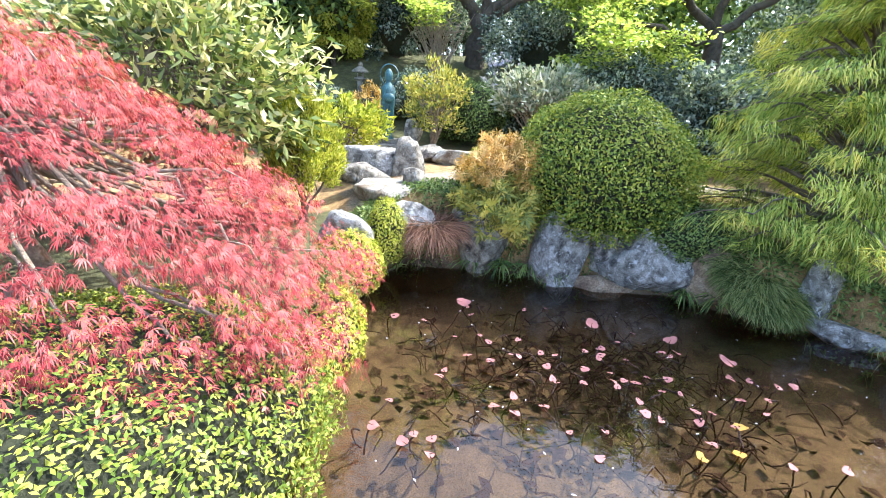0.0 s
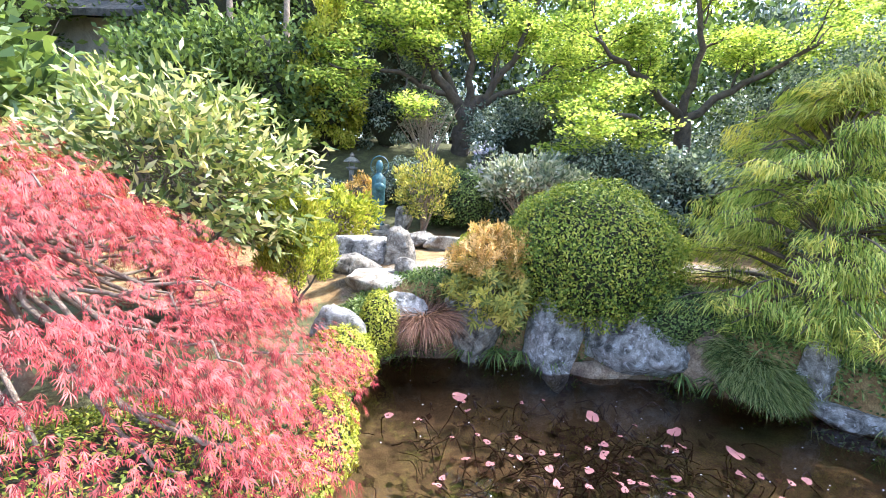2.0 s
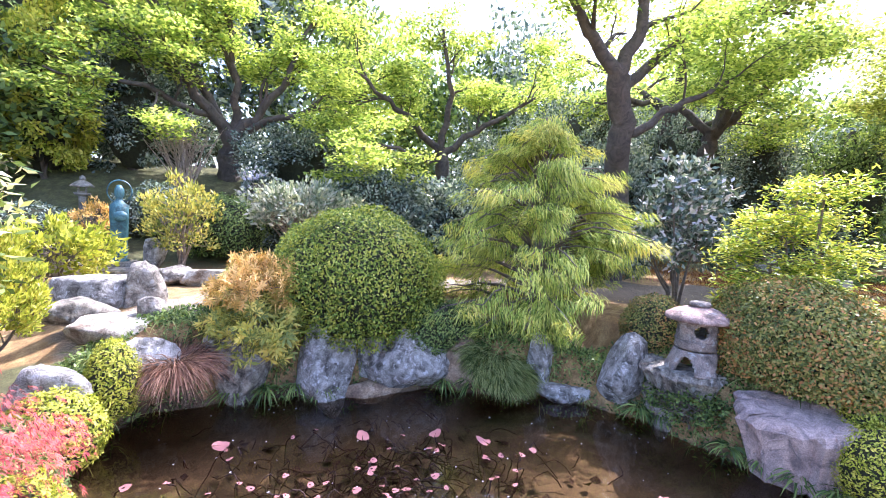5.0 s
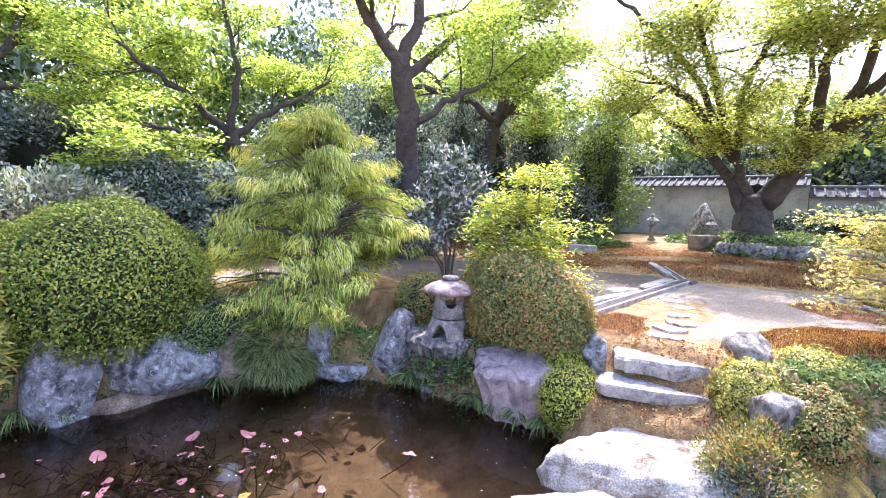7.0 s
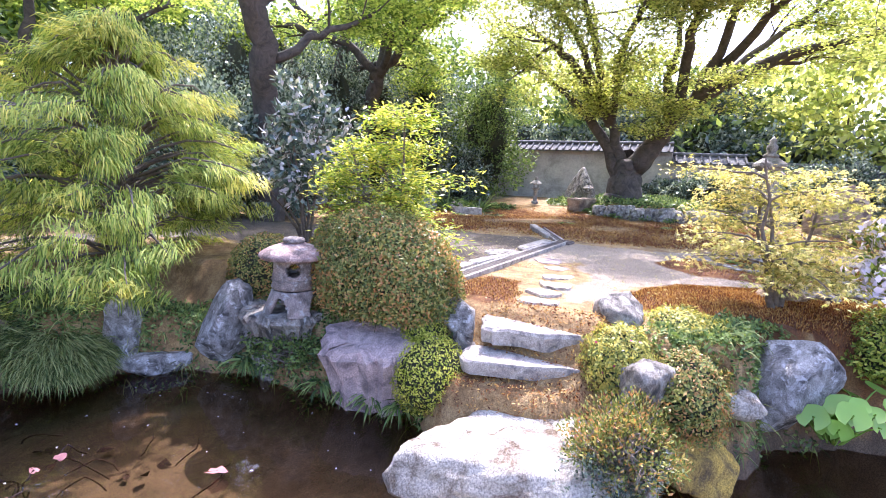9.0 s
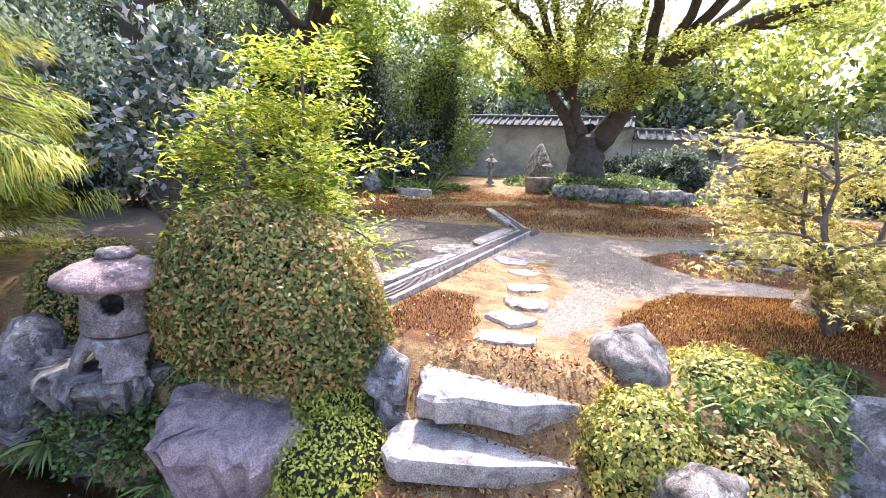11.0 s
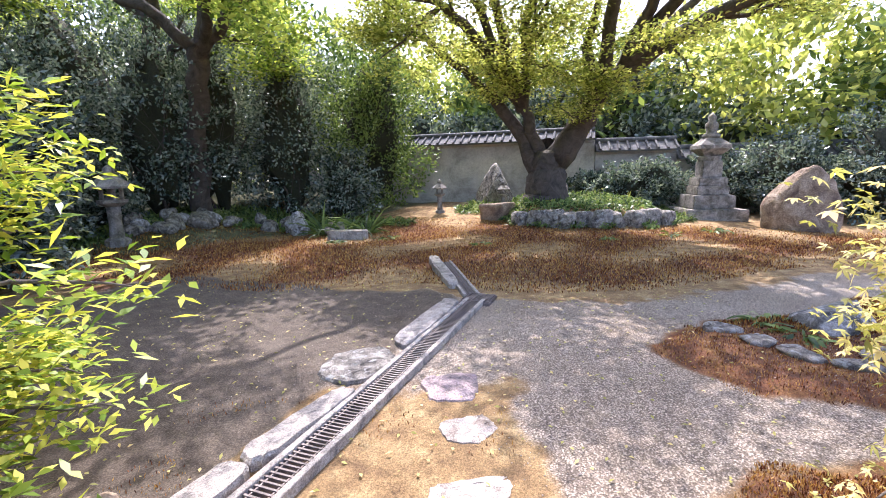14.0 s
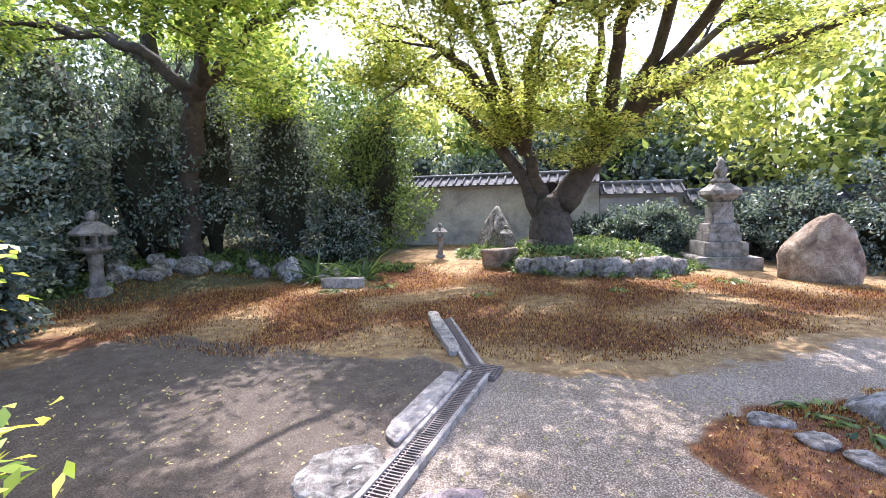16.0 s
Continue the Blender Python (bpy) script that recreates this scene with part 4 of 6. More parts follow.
loose_shrub("pieris_shrub", g(0.42, 5.05, 0.3), (0.5, 0.42, 0.98), "orange new shoots of a pieris shrub", M_ORANGE, 1300, 0.08, 59, clumps=70, shape="star", upright=0.9, low=0.0, depth=0.8)
loose_shrub("underbush", (1.25, 4.72, 0.62), (0.4, 0.22, 0.5), "loose dark growth under the dome bush", M_MID, 1500, 0.05, 590, clumps=60)
loose_shrub("underbush", (2.05, 4.75, 0.6), (0.4, 0.22, 0.42), "loose green growth under the dome bush", M_MID, 1500, 0.05, 591, clumps=60)
clipped_bush("dome_bush", (1.5, 5.25, 1.1), (1.04, 0.95, 0.93), "large clipped dome bush with yellow-green top", M_BOX, 24000, 0.05, 60, -0.6, 0.09, 0.86, shell=0.26)
tuft("grass_tuft", (2.95, 4.25, 0.42), "dark green drooping grass tuft over the bank", M_GRASS, 8500, 0.2, 0.009, 61, 1.9, 0.7, 0.44, squash=0.75, slope=0.95)
clipped_bush("ground_cover", (2.35, 4.75, 0.65), (0.55, 0.4, 0.35), "low dark green ground cover", M_MID, 5000, 0.04, 62, -0.6, 0.2)
weeping_cypress(g(3.72, 4.75, 0.1), 2.55, 1.55, 63)
for k, (x, y, s) in enumerate([(0.45, 4.82, 0.3), (0.75, 4.84, 0.3), (0.15, 4.9, 0.28), (2.35, 4.5, 0.28), (2.6, 4.35, 0.26), (1.0, 4.7, 0.2), (4.02, 2.95, 0.22), (3.95, 3.15, 0.25), (4.02, 2.25, 0.2), (4.08, 1.75, 0.2), (4.05, 2.0, 0.16), (4.1, 1.5, 0.2)]):
    tuft("fern", (x, y, 0.12), "small green fern on the bank", M_MID, 70, s, 0.022, 700 + k, 1.6, 1.2, 0.06, "bank ferns")
# round the lantern and the steps
clipped_bush("azalea_bush", (4.42, 3.42, 0.85), (0.36, 0.36, 0.4), "small clipped azalea behind the lantern", M_AZALEA, 4500, 0.035, 75, -0.6)
azalea_dome = clipped_bush("azalea_bush", (4.63, 2.15, 0.94), (0.52, 0.88, 0.66), "large clipped azalea dome with reddish tips", M_AZALEA, 26000, 0.042, 76, -0.36, 0.06)
azalea_dome.rotation_euler = (0, 0, -0.156)
clipped_bush("clipped_shrub", (4.27, 1.33, 0.36), (0.31, 0.3, 0.33), "small lime clipped shrub beside the step", M_LIME, 3600, 0.03, 77, -0.9, 0.05)
clipped_bush("clipped_shrub", (4.48, 1.5, 0.6), (0.24, 0.2, 0.22), "lime shrub behind the flat rock", M_LIME, 2200, 0.03, 78, -0.6, 0.12)
loose_shrub("low_ivy", (4.05, 2.72, 0.02), (0.26, 0.42, 0.5), "dark creeping ivy below the lantern", M_MID, 2600, 0.04, 79, clumps=80, upright=0.0, wide=0.6)
clipped_bush("low_azalea", (4.72, 0.02, 0.62), (0.3, 0.27, 0.3), "low yellow-green azalea with pink buds", M_PIERIS, 4600, 0.034, 80, -0.5, 0.2, 0.8, extra=(M_PINK, 50, 0.025))
clipped_bush("low_azalea", (4.72, -0.42, 0.5), (0.34, 0.28, 0.34), "low bronze-green azalea beside the boulder", M_AZALEA, 4600, 0.034, 81, -0.5, 0.22, 0.8)
clipped_bush("low_azalea", (5.2, -0.35, 0.75), (0.36, 0.33, 0.24), "low pale green azalea behind the dark rock", M_PIERIS, 4200, 0.036, 181, -0.5, 0.25, 0.8)
loose_shrub("wild_shrub", (4.05, -0.15, 0.05), (0.32, 0.32, 0.62), "twiggy brownish shrub beside the white boulder", M_AZALEA, 5200, 0.032, 82, M_BARK_PALE, 40, clumps=120)
loose_shrub("wild_shrub", (4.0, -0.12, -0.05), (0.3, 0.3, 0.5), "dark green growth under a twiggy shrub", M_DARK, 3600, 0.034, 83, clumps=70)
clipped_bush("low_azalea", (6.1, -1.9, 0.7), (0.55, 0.5, 0.35), "rounded green azalea behind the boulder", M_BOX, 5000, 0.045, 84, -0.4, 0.2, 0.85)


def bank_growth():
    """Creeping leaves all along the pond bank."""
    rng = np.random.default_rng(33)
    p = rng.uniform((-1.2, -1.3), (5.6, 5.4), (330000, 2))
    dist = outline_distance(p[:, 0], p[:, 1], POND)
    keep = (dist > 0.0) & (dist < 0.5) & ((p[:, 1] > 1.25) | (p[:, 0] > 4.3) & (p[:, 1] < 0.05)) & (ripple(p[:, 0] * 5, p[:, 1] * 5) + rng.normal(0, 0.4, len(p)) > -0.6)
    p = p[keep][:30000]
    P = np.column_stack([p, ground_height(p[:, 0], p[:, 1]) + rng.uniform(0, 0.05, len(p))])
    v, f = facing(P, unit(np.array([-0.3, -0.5, 0.8]) + rng.normal(0, 0.5, P.shape)), rng.uniform(0.025, 0.06, len(P)), 0.022, rng, 0.8)
    tagged(mesh_object("bank_growth", v, f, M_MID), "low creeping leaves covering the pond bank", "ground cover", kind="stuff")
    k = rng.choice(len(P), 500)
    Q = np.repeat(P[k], 7, 0)
    D = unit(np.array([-0.2, -0.5, 0.5]) + rng.normal(0, 0.8, Q.shape))
    v, f = ribbons(Q, D, rng.uniform(0.1, 0.24, len(Q)), 0.011, rng, 3, 1.6)
    tagged(mesh_object("bank_grass", v, f, M_GRASS), "thin arching grass on the pond bank", "ground cover", kind="stuff")


bank_growth()


def young_tree(name, at, label, height, radius, mat, leaves, size, seed, stems=3, flat=0.3, bark=None, lean=(0, 0), shape="flat", tiers=26, wide=0.4, taper=0.45):
    """Small tree with bent stems and flat layered sprays."""
    rng = np.random.default_rng(seed)
    ob = plant(name, at, label, "tree", "young trees")
    lines, tips = [], []
    for s in range(stems):
        a = s * 2.1 + rng.uniform(0, 1)
        top = np.array([math.cos(a) * radius * 0.35 + lean[0], math.sin(a) * radius * 0.35 + lean[1], height * rng.uniform(0.75, 1.0)])
        lines.append(path_line([(0.03 * math.cos(a), 0.03 * math.sin(a), -0.05), top * np.array([0.5, 0.5, 0.35]) + rng.normal(0, 0.05, 3), top], 0.03, 0.006, rng, 0.02))
    for k in range(tiers):
        l = lines[k % stems]
        i = int(rng.uniform(0.38, 1.0) * (len(l) - 1))
        p = l[i][0]
        a = rng.uniform(0, 2 * math.pi)
        r = radius * rng.uniform(0.35, 1.0) * (1.15 - taper * p[2] / height)
        q = p + np.array([math.cos(a) * r, math.sin(a) * r, rng.uniform(-0.05, 0.25) * r])
        b = path_line([p, (p + q) / 2 + np.array([0, 0, 0.06]), q], 0.011, 0.003, rng, 0.015, 3)
        lines.append(b)
        for f in (0.4, 0.6, 0.8, 1.0):
            for side in (-1, 0, 1):
                c = p + (q - p) * f + np.array([-math.sin(a), math.cos(a), 0]) * side * 0.22 * r * (1.2 - f) + rng.normal(0, 0.03, 3)
                tips.append(c)
    for k, l in enumerate(lines[:stems]):
        v, f = tubes([l], 6)
        mesh_object("limb" if k else "trunk", v, f, bark or M_BARK_MID, ob, True)
    v, f = tubes(lines[stems:], 5)
    mesh_object("branchwork", v, f, bark or M_BARK_MID, ob, True)
    P = cloud(tips, max(1, leaves // len(tips)), 0.15 * radius + 0.04, flat, rng)
    if shape == "flat":
        N = unit(np.array([0, 0, 1.0]) + rng.normal(0, 0.35, P.shape))
        v, f = facing(P, N, size * rng.uniform(0.6, 1.3, len(P)), size * wide, rng, 0.3)
    else:
        D = unit(rng.normal(size=P.shape) * np.array([1, 1, 0.4]))
        v, f = stars(P, D, unit(np.array([0, 0, 1.0]) + rng.normal(0, 0.5, P.shape)), size * rng.uniform(0.7, 1.2, len(P)), 5, 3.6, 0.2, rng)
    mesh_object("crown", v, f, mat, ob)
    return ob


young_tree("golden_shrub_tree", g(5.42, 2.45), "young tree with bright yellow-green leaf sprays", 1.85, 0.95, M_YELLOW, 10500, 0.075, 90, 4, 0.6, lean=(-0.2, 0.15), tiers=64, wide=0.33, taper=0.78)
young_tree("young_maple", g(6.12, -1.0), "young spreading maple with tan-yellow leaves", 1.25, 0.9, M_TAN, 6500, 0.036, 91, 4, 0.4, M_BARK_MID, (0.1, 0.1), "star", 44)
loose_shrub("glaucous_shrub", g(5.5, 4.0), (0.5, 0.5, 2.0), "shrub with glaucous leaves and white new growth", M_GLAUC, 2800, 0.11, 92, clumps=80, upright=-0.3, wide=0.42, reach=1.2, extra=(M_PETAL, 70, 0.06))
loose_shrub("white_azalea", (5.98, -1.85, 0.72), (0.42, 0.42, 1.2), "azalea covered in white flowers", M_BOX, 1500, 0.06, 93, extra=(M_PETAL, 900, 0.06))


def bent_tree(name, at, label, limbs, generations, clump, leaf, mat, seed, shape="flat", bark=None):
    rng = np.random.default_rng(seed + 500)
    lines = [path_line(p, r0, r1, rng, 0.04, 5) for p, r0, r1 in limbs]
    return woody(name, at, label, "tree", lines, generations, clump, leaf, mat, bark or M_BARK, seed, "garden trees", 8, 0.0, shape, bole=1)


# the great maple before the wall
bent_tree("great_maple", (15.8, 1.9, 1.05), "old maple with a stout forked trunk and wide green canopy",
          [([(0, 0, -0.2), (0.02, 0.05, 0.35), (0, 0.05, 0.9), (0.03, 0.0, 1.5)], 0.68, 0.34),
           ([(0.03, 0.05, 0.75), (0.0, -0.25, 1.35), (-0.2, -0.85, 2.2), (-0.5, -1.5, 3.0), (-1.4, -3.4, 3.8), (-2.2, -5.4, 4.1)], 0.42, 0.04),
           ([(0.0, 0.0, 0.8), (0.0, 0.45, 2.3), (-0.3, 0.9, 3.8), (-0.6, 1.3, 5.8)], 0.2, 0.03),
           ([(0.0, 0.1, 0.8), (-0.1, 1.05, 2.5), (-0.6, 2.1, 3.6), (-1.4, 3.4, 4.5)], 0.2, 0.03),
           ([(-0.2, -0.9, 2.0), (-0.6, -0.9, 3.6), (-1.2, -1.2, 5.4)], 0.16, 0.04),
           ([(-0.4, -1.3, 2.8), (0.3, -2.6, 4.2), (0.6, -4.4, 5.6)], 0.15, 0.04),
           ([(-0.1, 0.6, 2.5), (-1.6, 0.2, 3.9), (-3.4, -0.6, 4.7)], 0.16, 0.04),
           ([(-0.5, -1.5, 3.0), (-2.0, -2.6, 4.2), (-4.0, -3.6, 4.9)], 0.16, 0.04),
           ([(-0.1, 0.6, 2.6), (-1.3, 1.6, 4.1), (-1.9, 2.2, 4.6), (-2.4, 2.8, 4.8)], 0.15, 0.03),
           ([(-0.5, -1.2, 3.0), (-2.0, -1.4, 4.3), (-2.6, -1.6, 4.7), (-3.4, -1.8, 4.9)], 0.15, 0.03),
           ([(-0.1, 0.6, 2.6), (-1.8, 1.4, 4.7), (-3.6, 2.0, 5.6), (-5.2, 2.5, 6.0)], 0.11, 0.03),
           ([(-0.5, -1.5, 3.0), (-2.0, -2.2, 4.6), (-3.3, -2.4, 5.2), (-4.3, -2.6, 5.4)], 0.13, 0.03),
           ([(-0.1, 0.6, 2.6), (-1.8, 0.9, 4.5), (-3.0, 0.9, 5.2), (-4.0, 0.8, 5.5)], 0.12, 0.03)],
          [(6, 1.55, 0.6, 0.02), (4, 0.85, 0.6, 0.0)], (100, 0.8, 0.22), (0.1, 0.055), M_MAPLE_SOFT, 101)
# trees behind the cypress and beside the path
bent_tree("grey_tree", (7.3, 6.9, 1.0), "old tree with a pruned dark trunk",
          [([(0, 0, -0.2), (-0.2, -0.15, 1.6), (-0.6, -0.5, 2.9), (-0.9, -0.7, 3.7)], 0.26, 0.2),
           ([(-0.9, -0.7, 3.6), (-1.6, -0.6, 4.4), (-2.6, -0.6, 5.4)], 0.15, 0.04),
           ([(-0.9, -0.7, 3.6), (-0.6, -0.9, 4.8), (-0.8, -0.9, 6.2)], 0.15, 0.05),
           ([(-0.5, -0.4, 2.6), (0.4, -0.9, 3.3), (1.3, -1.3, 3.8)], 0.1, 0.03),
           ([(-0.8, -0.7, 3.4), (0.6, -0.6, 4.6), (2.2, -0.8, 5.4), (3.4, -1.2, 5.6)], 0.11, 0.03)],
          [(5, 1.4, 0.6, 0.1), (4, 0.8, 0.6, 0.0)], (70, 0.7, 0.3), (0.1, 0.06), M_MAPLE, 102)
bent_tree("path_tree", (12.4, 9.0, 1.4), "leaning dark tree with wide spreading limbs",
          [([(0, 0, -0.2), (-0.1, -0.2, 1.6), (-0.4, -0.8, 2.9), (-0.5, -1.0, 3.3)], 0.24, 0.19),
           ([(-0.5, -1.0, 3.2), (-1.2, 0.0, 4.0), (-2.0, 1.6, 4.4), (-2.6, 3.0, 4.3)], 0.13, 0.04),
           ([(-0.5, -1.0, 3.2), (-0.6, -1.2, 4.6), (-0.6, -1.0, 6.0)], 0.13, 0.04),
           ([(-0.5, -1.0, 3.2), (-0.3, -1.9, 4.1), (0.2, -2.8, 4.8)], 0.15, 0.04),
           ([(-0.45, -0.9, 3.1), (-1.0, -1.8, 3.9), (-1.5, -2.8, 4.2)], 0.12, 0.04)],
          [(5, 1.5, 0.6, 0.05), (4, 0.9, 0.6, 0.0)], (80, 0.75, 0.25), (0.11, 0.065), M_MAPLE, 103)
bent_tree("path_tree", (12.7, 10.5, 1.5), "leaning dark tree with a thick trunk",
          [([(0, 0, -0.2), (-0.1, 0.0, 1.8), (-0.2, -0.4, 3.4), (-0.5, -1.1, 5.2), (-0.6, -1.6, 7.0)], 0.26, 0.1),
           ([(-0.2, -0.3, 3.0), (0.1, -1.4, 3.6), (0.4, -2.4, 3.6)], 0.12, 0.04),
           ([(-0.3, -0.6, 4.0), (-1.4, 0.4, 5.2), (-2.4, 1.6, 6.0)], 0.13, 0.04)],
          [(5, 1.5, 0.6, 0.05), (4, 0.9, 0.6, 0.0)], (70, 0.6, 0.25), (0.11, 0.065), M_MAPLE, 104)
# maple on the rise behind the statue
bent_tree("hill_maple", (0.2, 11.8, 2.3), "bright green maple with a dark branching trunk",
          [([(0, 0, -0.2), (0.0, 0, 0.7), (0.05, 0, 1.3)], 0.26, 0.22),
           ([(0.05, 0, 1.2), (-0.7, -0.3, 2.0), (-1.6, -0.6, 2.8), (-2.6, -0.8, 3.5)], 0.15, 0.03),
           ([(0.05, 0, 1.2), (0.1, -0.2, 2.4), (-0.2, -0.4, 4.6)], 0.13, 0.03),
           ([(0.05, 0, 1.2), (0.9, -0.2, 2.2), (1.7, -0.4, 4.0)], 0.14, 0.03),
           ([(0.05, 0, 1.2), (-0.9, -0.2, 2.8), (-1.7, -0.5, 4.4)], 0.12, 0.03),
           ([(0.3, 0, 1.4), (1.6, -0.8, 1.9), (2.9, -1.2, 2.3)], 0.09, 0.03),
           ([(-0.3, -0.1, 1.5), (-1.6, -0.9, 1.9), (-3.0, -1.4, 1.9)], 0.08, 0.02)],
          [(6, 1.4, 0.6, 0.05), (4, 0.8, 0.6, 0.0)], (70, 0.5, 0.24), (0.1, 0.06), M_MAPLE, 105)
bent_tree("spreading_maple", (5.2, 10.5, 1.9), "spreading maple with layered yellow-green sprays",
          [([(0, 0, -0.2), (-0.1, 0, 1.0), (-0.3, -0.1, 1.7)], 0.2, 0.16),
           ([(-0.3, -0.1, 1.6), (-1.4, -0.6, 2.3), (-2.6, -1.0, 2.9)], 0.1, 0.03),
           ([(-0.3, -0.1, 1.6), (-0.2, -0.4, 3.0), (-0.6, -0.6, 4.4)], 0.1, 0.03),
           ([(-0.3, -0.1, 1.6), (0.8, -0.5, 2.4), (2.0, -0.8, 3.2)], 0.1, 0.03),
           ([(-0.3, -0.1, 1.4), (-1.8, -1.3, 1.4), (-3.2, -1.6, 1.3)], 0.07, 0.02)],
          [(5, 1.3, 0.6, 0.05), (4, 0.8, 0.6, 0.0)], (75, 0.5, 0.2), (0.09, 0.055), M_MAPLE, 106)
# shrubs round the statue
loose_shrub("golden_shrub", g(-0.52, 7.95), (0.55, 0.45, 1.5), "slender shrub with golden young leaves", M_PIERIS, 2600, 0.08, 110, M_BARK_PALE, 9, clumps=70, upright=0.6)
loose_shrub("spotted_shrub", g(-1.95, 7.15), (0.8, 0.5, 1.05), "variegated yellow-green shrub beside the statue", M_LIME, 2600, 0.1, 111, clumps=70)
loose_shrub("reddish_shrub", g(-1.75, 8.9), (0.35, 0.3, 0.85), "bronze-leaved shrub behind the statue", M_ORANGE, 1200, 0.07, 112, clumps=40)
loose_shrub("silver_shrub", g(1.35, 8.2), (1.15, 0.7, 1.55), "silvery-green shrub with many bare stems", M_SILVER, 4200, 0.11, 113, M_BARK_PALE, 26, clumps=120, low=0.0)
clipped_bush("evergreen_bush", g(0.1, 8.9, -0.4), (0.75, 0.7, 0.65), "dark green rounded bush", M_MID, 6000, 0.06, 114, -0.6, 0.15)
clipped_bush("evergreen_bush", g(3.0, 9.4, -0.6), (1.2, 0.9, 0.95), "dark evergreen bush under the maples", M_DARK, 7000, 0.09, 115, -0.6, 0.2)
for x, y, r in ((-2.7, 9.2, 0.8), (-0.95, 9.7, 0.75), (0.95, 9.1, 0.6), (2.1, 8.6, 0.6)):
    clipped_bush("evergreen_bush", g(x, y, -0.25), (r, r * 0.85, r * 0.8), "dark green rounded bush", M_DARK, 2600, 0.07, int(300 + 10 * x), -0.6, 0.2)
clipped_bush("low_bush", g(0.35, 6.6, 0.0), (0.35, 0.3, 0.35), "small round lime bush beside a lantern", M_LIME, 1800, 0.045, 116, -0.3, 0.1)
loose_shrub("bare_shrub", g(-0.6, 10.5), (0.9, 0.5, 1.9), "bare shrub with many pale stems", M_MID, 120, 0.06, 117, M_BARK_PALE, 30, clumps=60, low=0.2)
loose_shrub("white_rhododendron", g(0.75, 9.9), (0.45, 0.4, 1.15), "rhododendron with white flower heads", M_DARK, 900, 0.1, 118, clumps=30, extra=(M_PETAL, 260, 0.11))


# dark evergreens behind the moss and along the wall
def evergreen(at, radii, seed, mat=None, size=0.10, leaves=10000, label="dense dark evergreen camellia", clumps=150, name="evergreen_tree"):
    rng = np.random.default_rng(seed + 900)
    ob = loose_shrub(name, at, radii, label, mat or M_DARK, leaves, size, seed, M_BARK, 4, "rhomb", 0.5, "dark evergreens", -0.1, clumps, None, -0.9, 0.55, 0.02, 1.28)
    if name == "woodland_tree":
        return ob
    # dark-coloured lump in the middle stands for the shade inside the crown
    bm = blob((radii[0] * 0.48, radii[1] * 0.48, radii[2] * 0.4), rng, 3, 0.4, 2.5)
    o = part("inner_shade", bm, M_INNER_SHADE, ob, "dark lump painted as shade inside the evergreen", True)
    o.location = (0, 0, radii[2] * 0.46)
    return ob


for k, (x, y, r, h) in enumerate([(10.6, 9.6, 0.55, 1.3), (11.8, 9.4, 0.95, 3.6), (13.1, 9.2, 1.05, 4.2), (14.1, 7.9, 1.0, 4.0), (9.3, 10.6, 1.5, 4.2), (11.3, 11.2, 1.5, 4.4), (13.9, 10.6, 1.5, 4.6), (9.6, 9.5, 0.6, 1.1), (15.4, 9.0, 1.4, 4.2), (14.6, 6.7, 0.7, 1.7)]):
    evergreen(g(x, y), (r, r, h), 120 + k, leaves=int(3600 * r * r + 2600))
evergreen(g(16.0, 6.6), (1.3, 1.3, 4.0), 131, M_MID, 0.11, 16000, "feathery mid-green evergreen before the wall")
evergreen(g(7.9, 7.4), (0.75, 0.7, 2.6), 132)
evergreen(g(6.4, 7.6), (1.1, 0.9, 2.3), 133)
evergreen(g(7.3, 10.5), (1.6, 1.4, 3.4), 134)
evergreen(g(4.4, 8.6), (1.0, 0.8, 1.7), 135)
for k, (x, y, s) in enumerate([(17.6, -3.4, 1.9), (17.2, -5.0, 2.2), (16.8, -6.6, 1.8), (18.0, -2.4, 1.5), (17.3, 0.2, 1.1), (17.5, 1.0, 0.9), (17.4, -0.5, 1.2)]):
    evergreen(g(x, y), (s * 0.5, s * 0.62, s), 140 + k, leaves=int(3000 * s), clumps=70, label="dark evergreen shrub by the wall")
for k, (x, y, h) in enumerate([(-12.6, 13.5, 7.5), (-8.0, 14.5, 8.5), (-6.6, 13.4, 7.5), (-4.3, 14.2, 9.0), (-2.6, 15.6, 7.0), (-13, 11, 7), (-6.0, 10.8, 3.0), (-4.6, 11.2, 3.2)]):
    evergreen(g(x, y), (1.5, 1.3, h), 150 + k, M_MID, 0.18, 6500, "tall feathery conifer on the rise", 220)
evergreen(g(-3.0, 11.3), (0.75, 0.7, 3.2), 160, M_LIME, 0.10, 12000, "bright green columnar conifer", 120)
evergreen(g(-1.7, 11.8), (0.9, 0.8, 2.8), 161, M_DARK, 0.09, 9000, "dark pine behind the lantern", 90)
evergreen(g(1.8, 11.2), (1.3, 0.9, 1.5), 162, M_DARK, 0.09, 9000, "dark evergreen hedge under the maple", 90)
evergreen(g(-0.9, 13.5), (1.6, 0.9, 1.6), 163, M_DARK, 0.09, 9000, "dark evergreen hedge on the rise", 90)


def woodland(name, runs, seed, mats, label):
    """Dense far woods: overlapping crowns from the ground up."""
    rng = np.random.default_rng(seed)
    for k, (x, y, r, h) in enumerate(runs):
        evergreen((x, y, float(ground_height(x, y))), (r, r, h * rng.uniform(0.85, 1.15)), seed + k, mats[k % len(mats)], 0.33, 6200, label, 240, "woodland_tree")


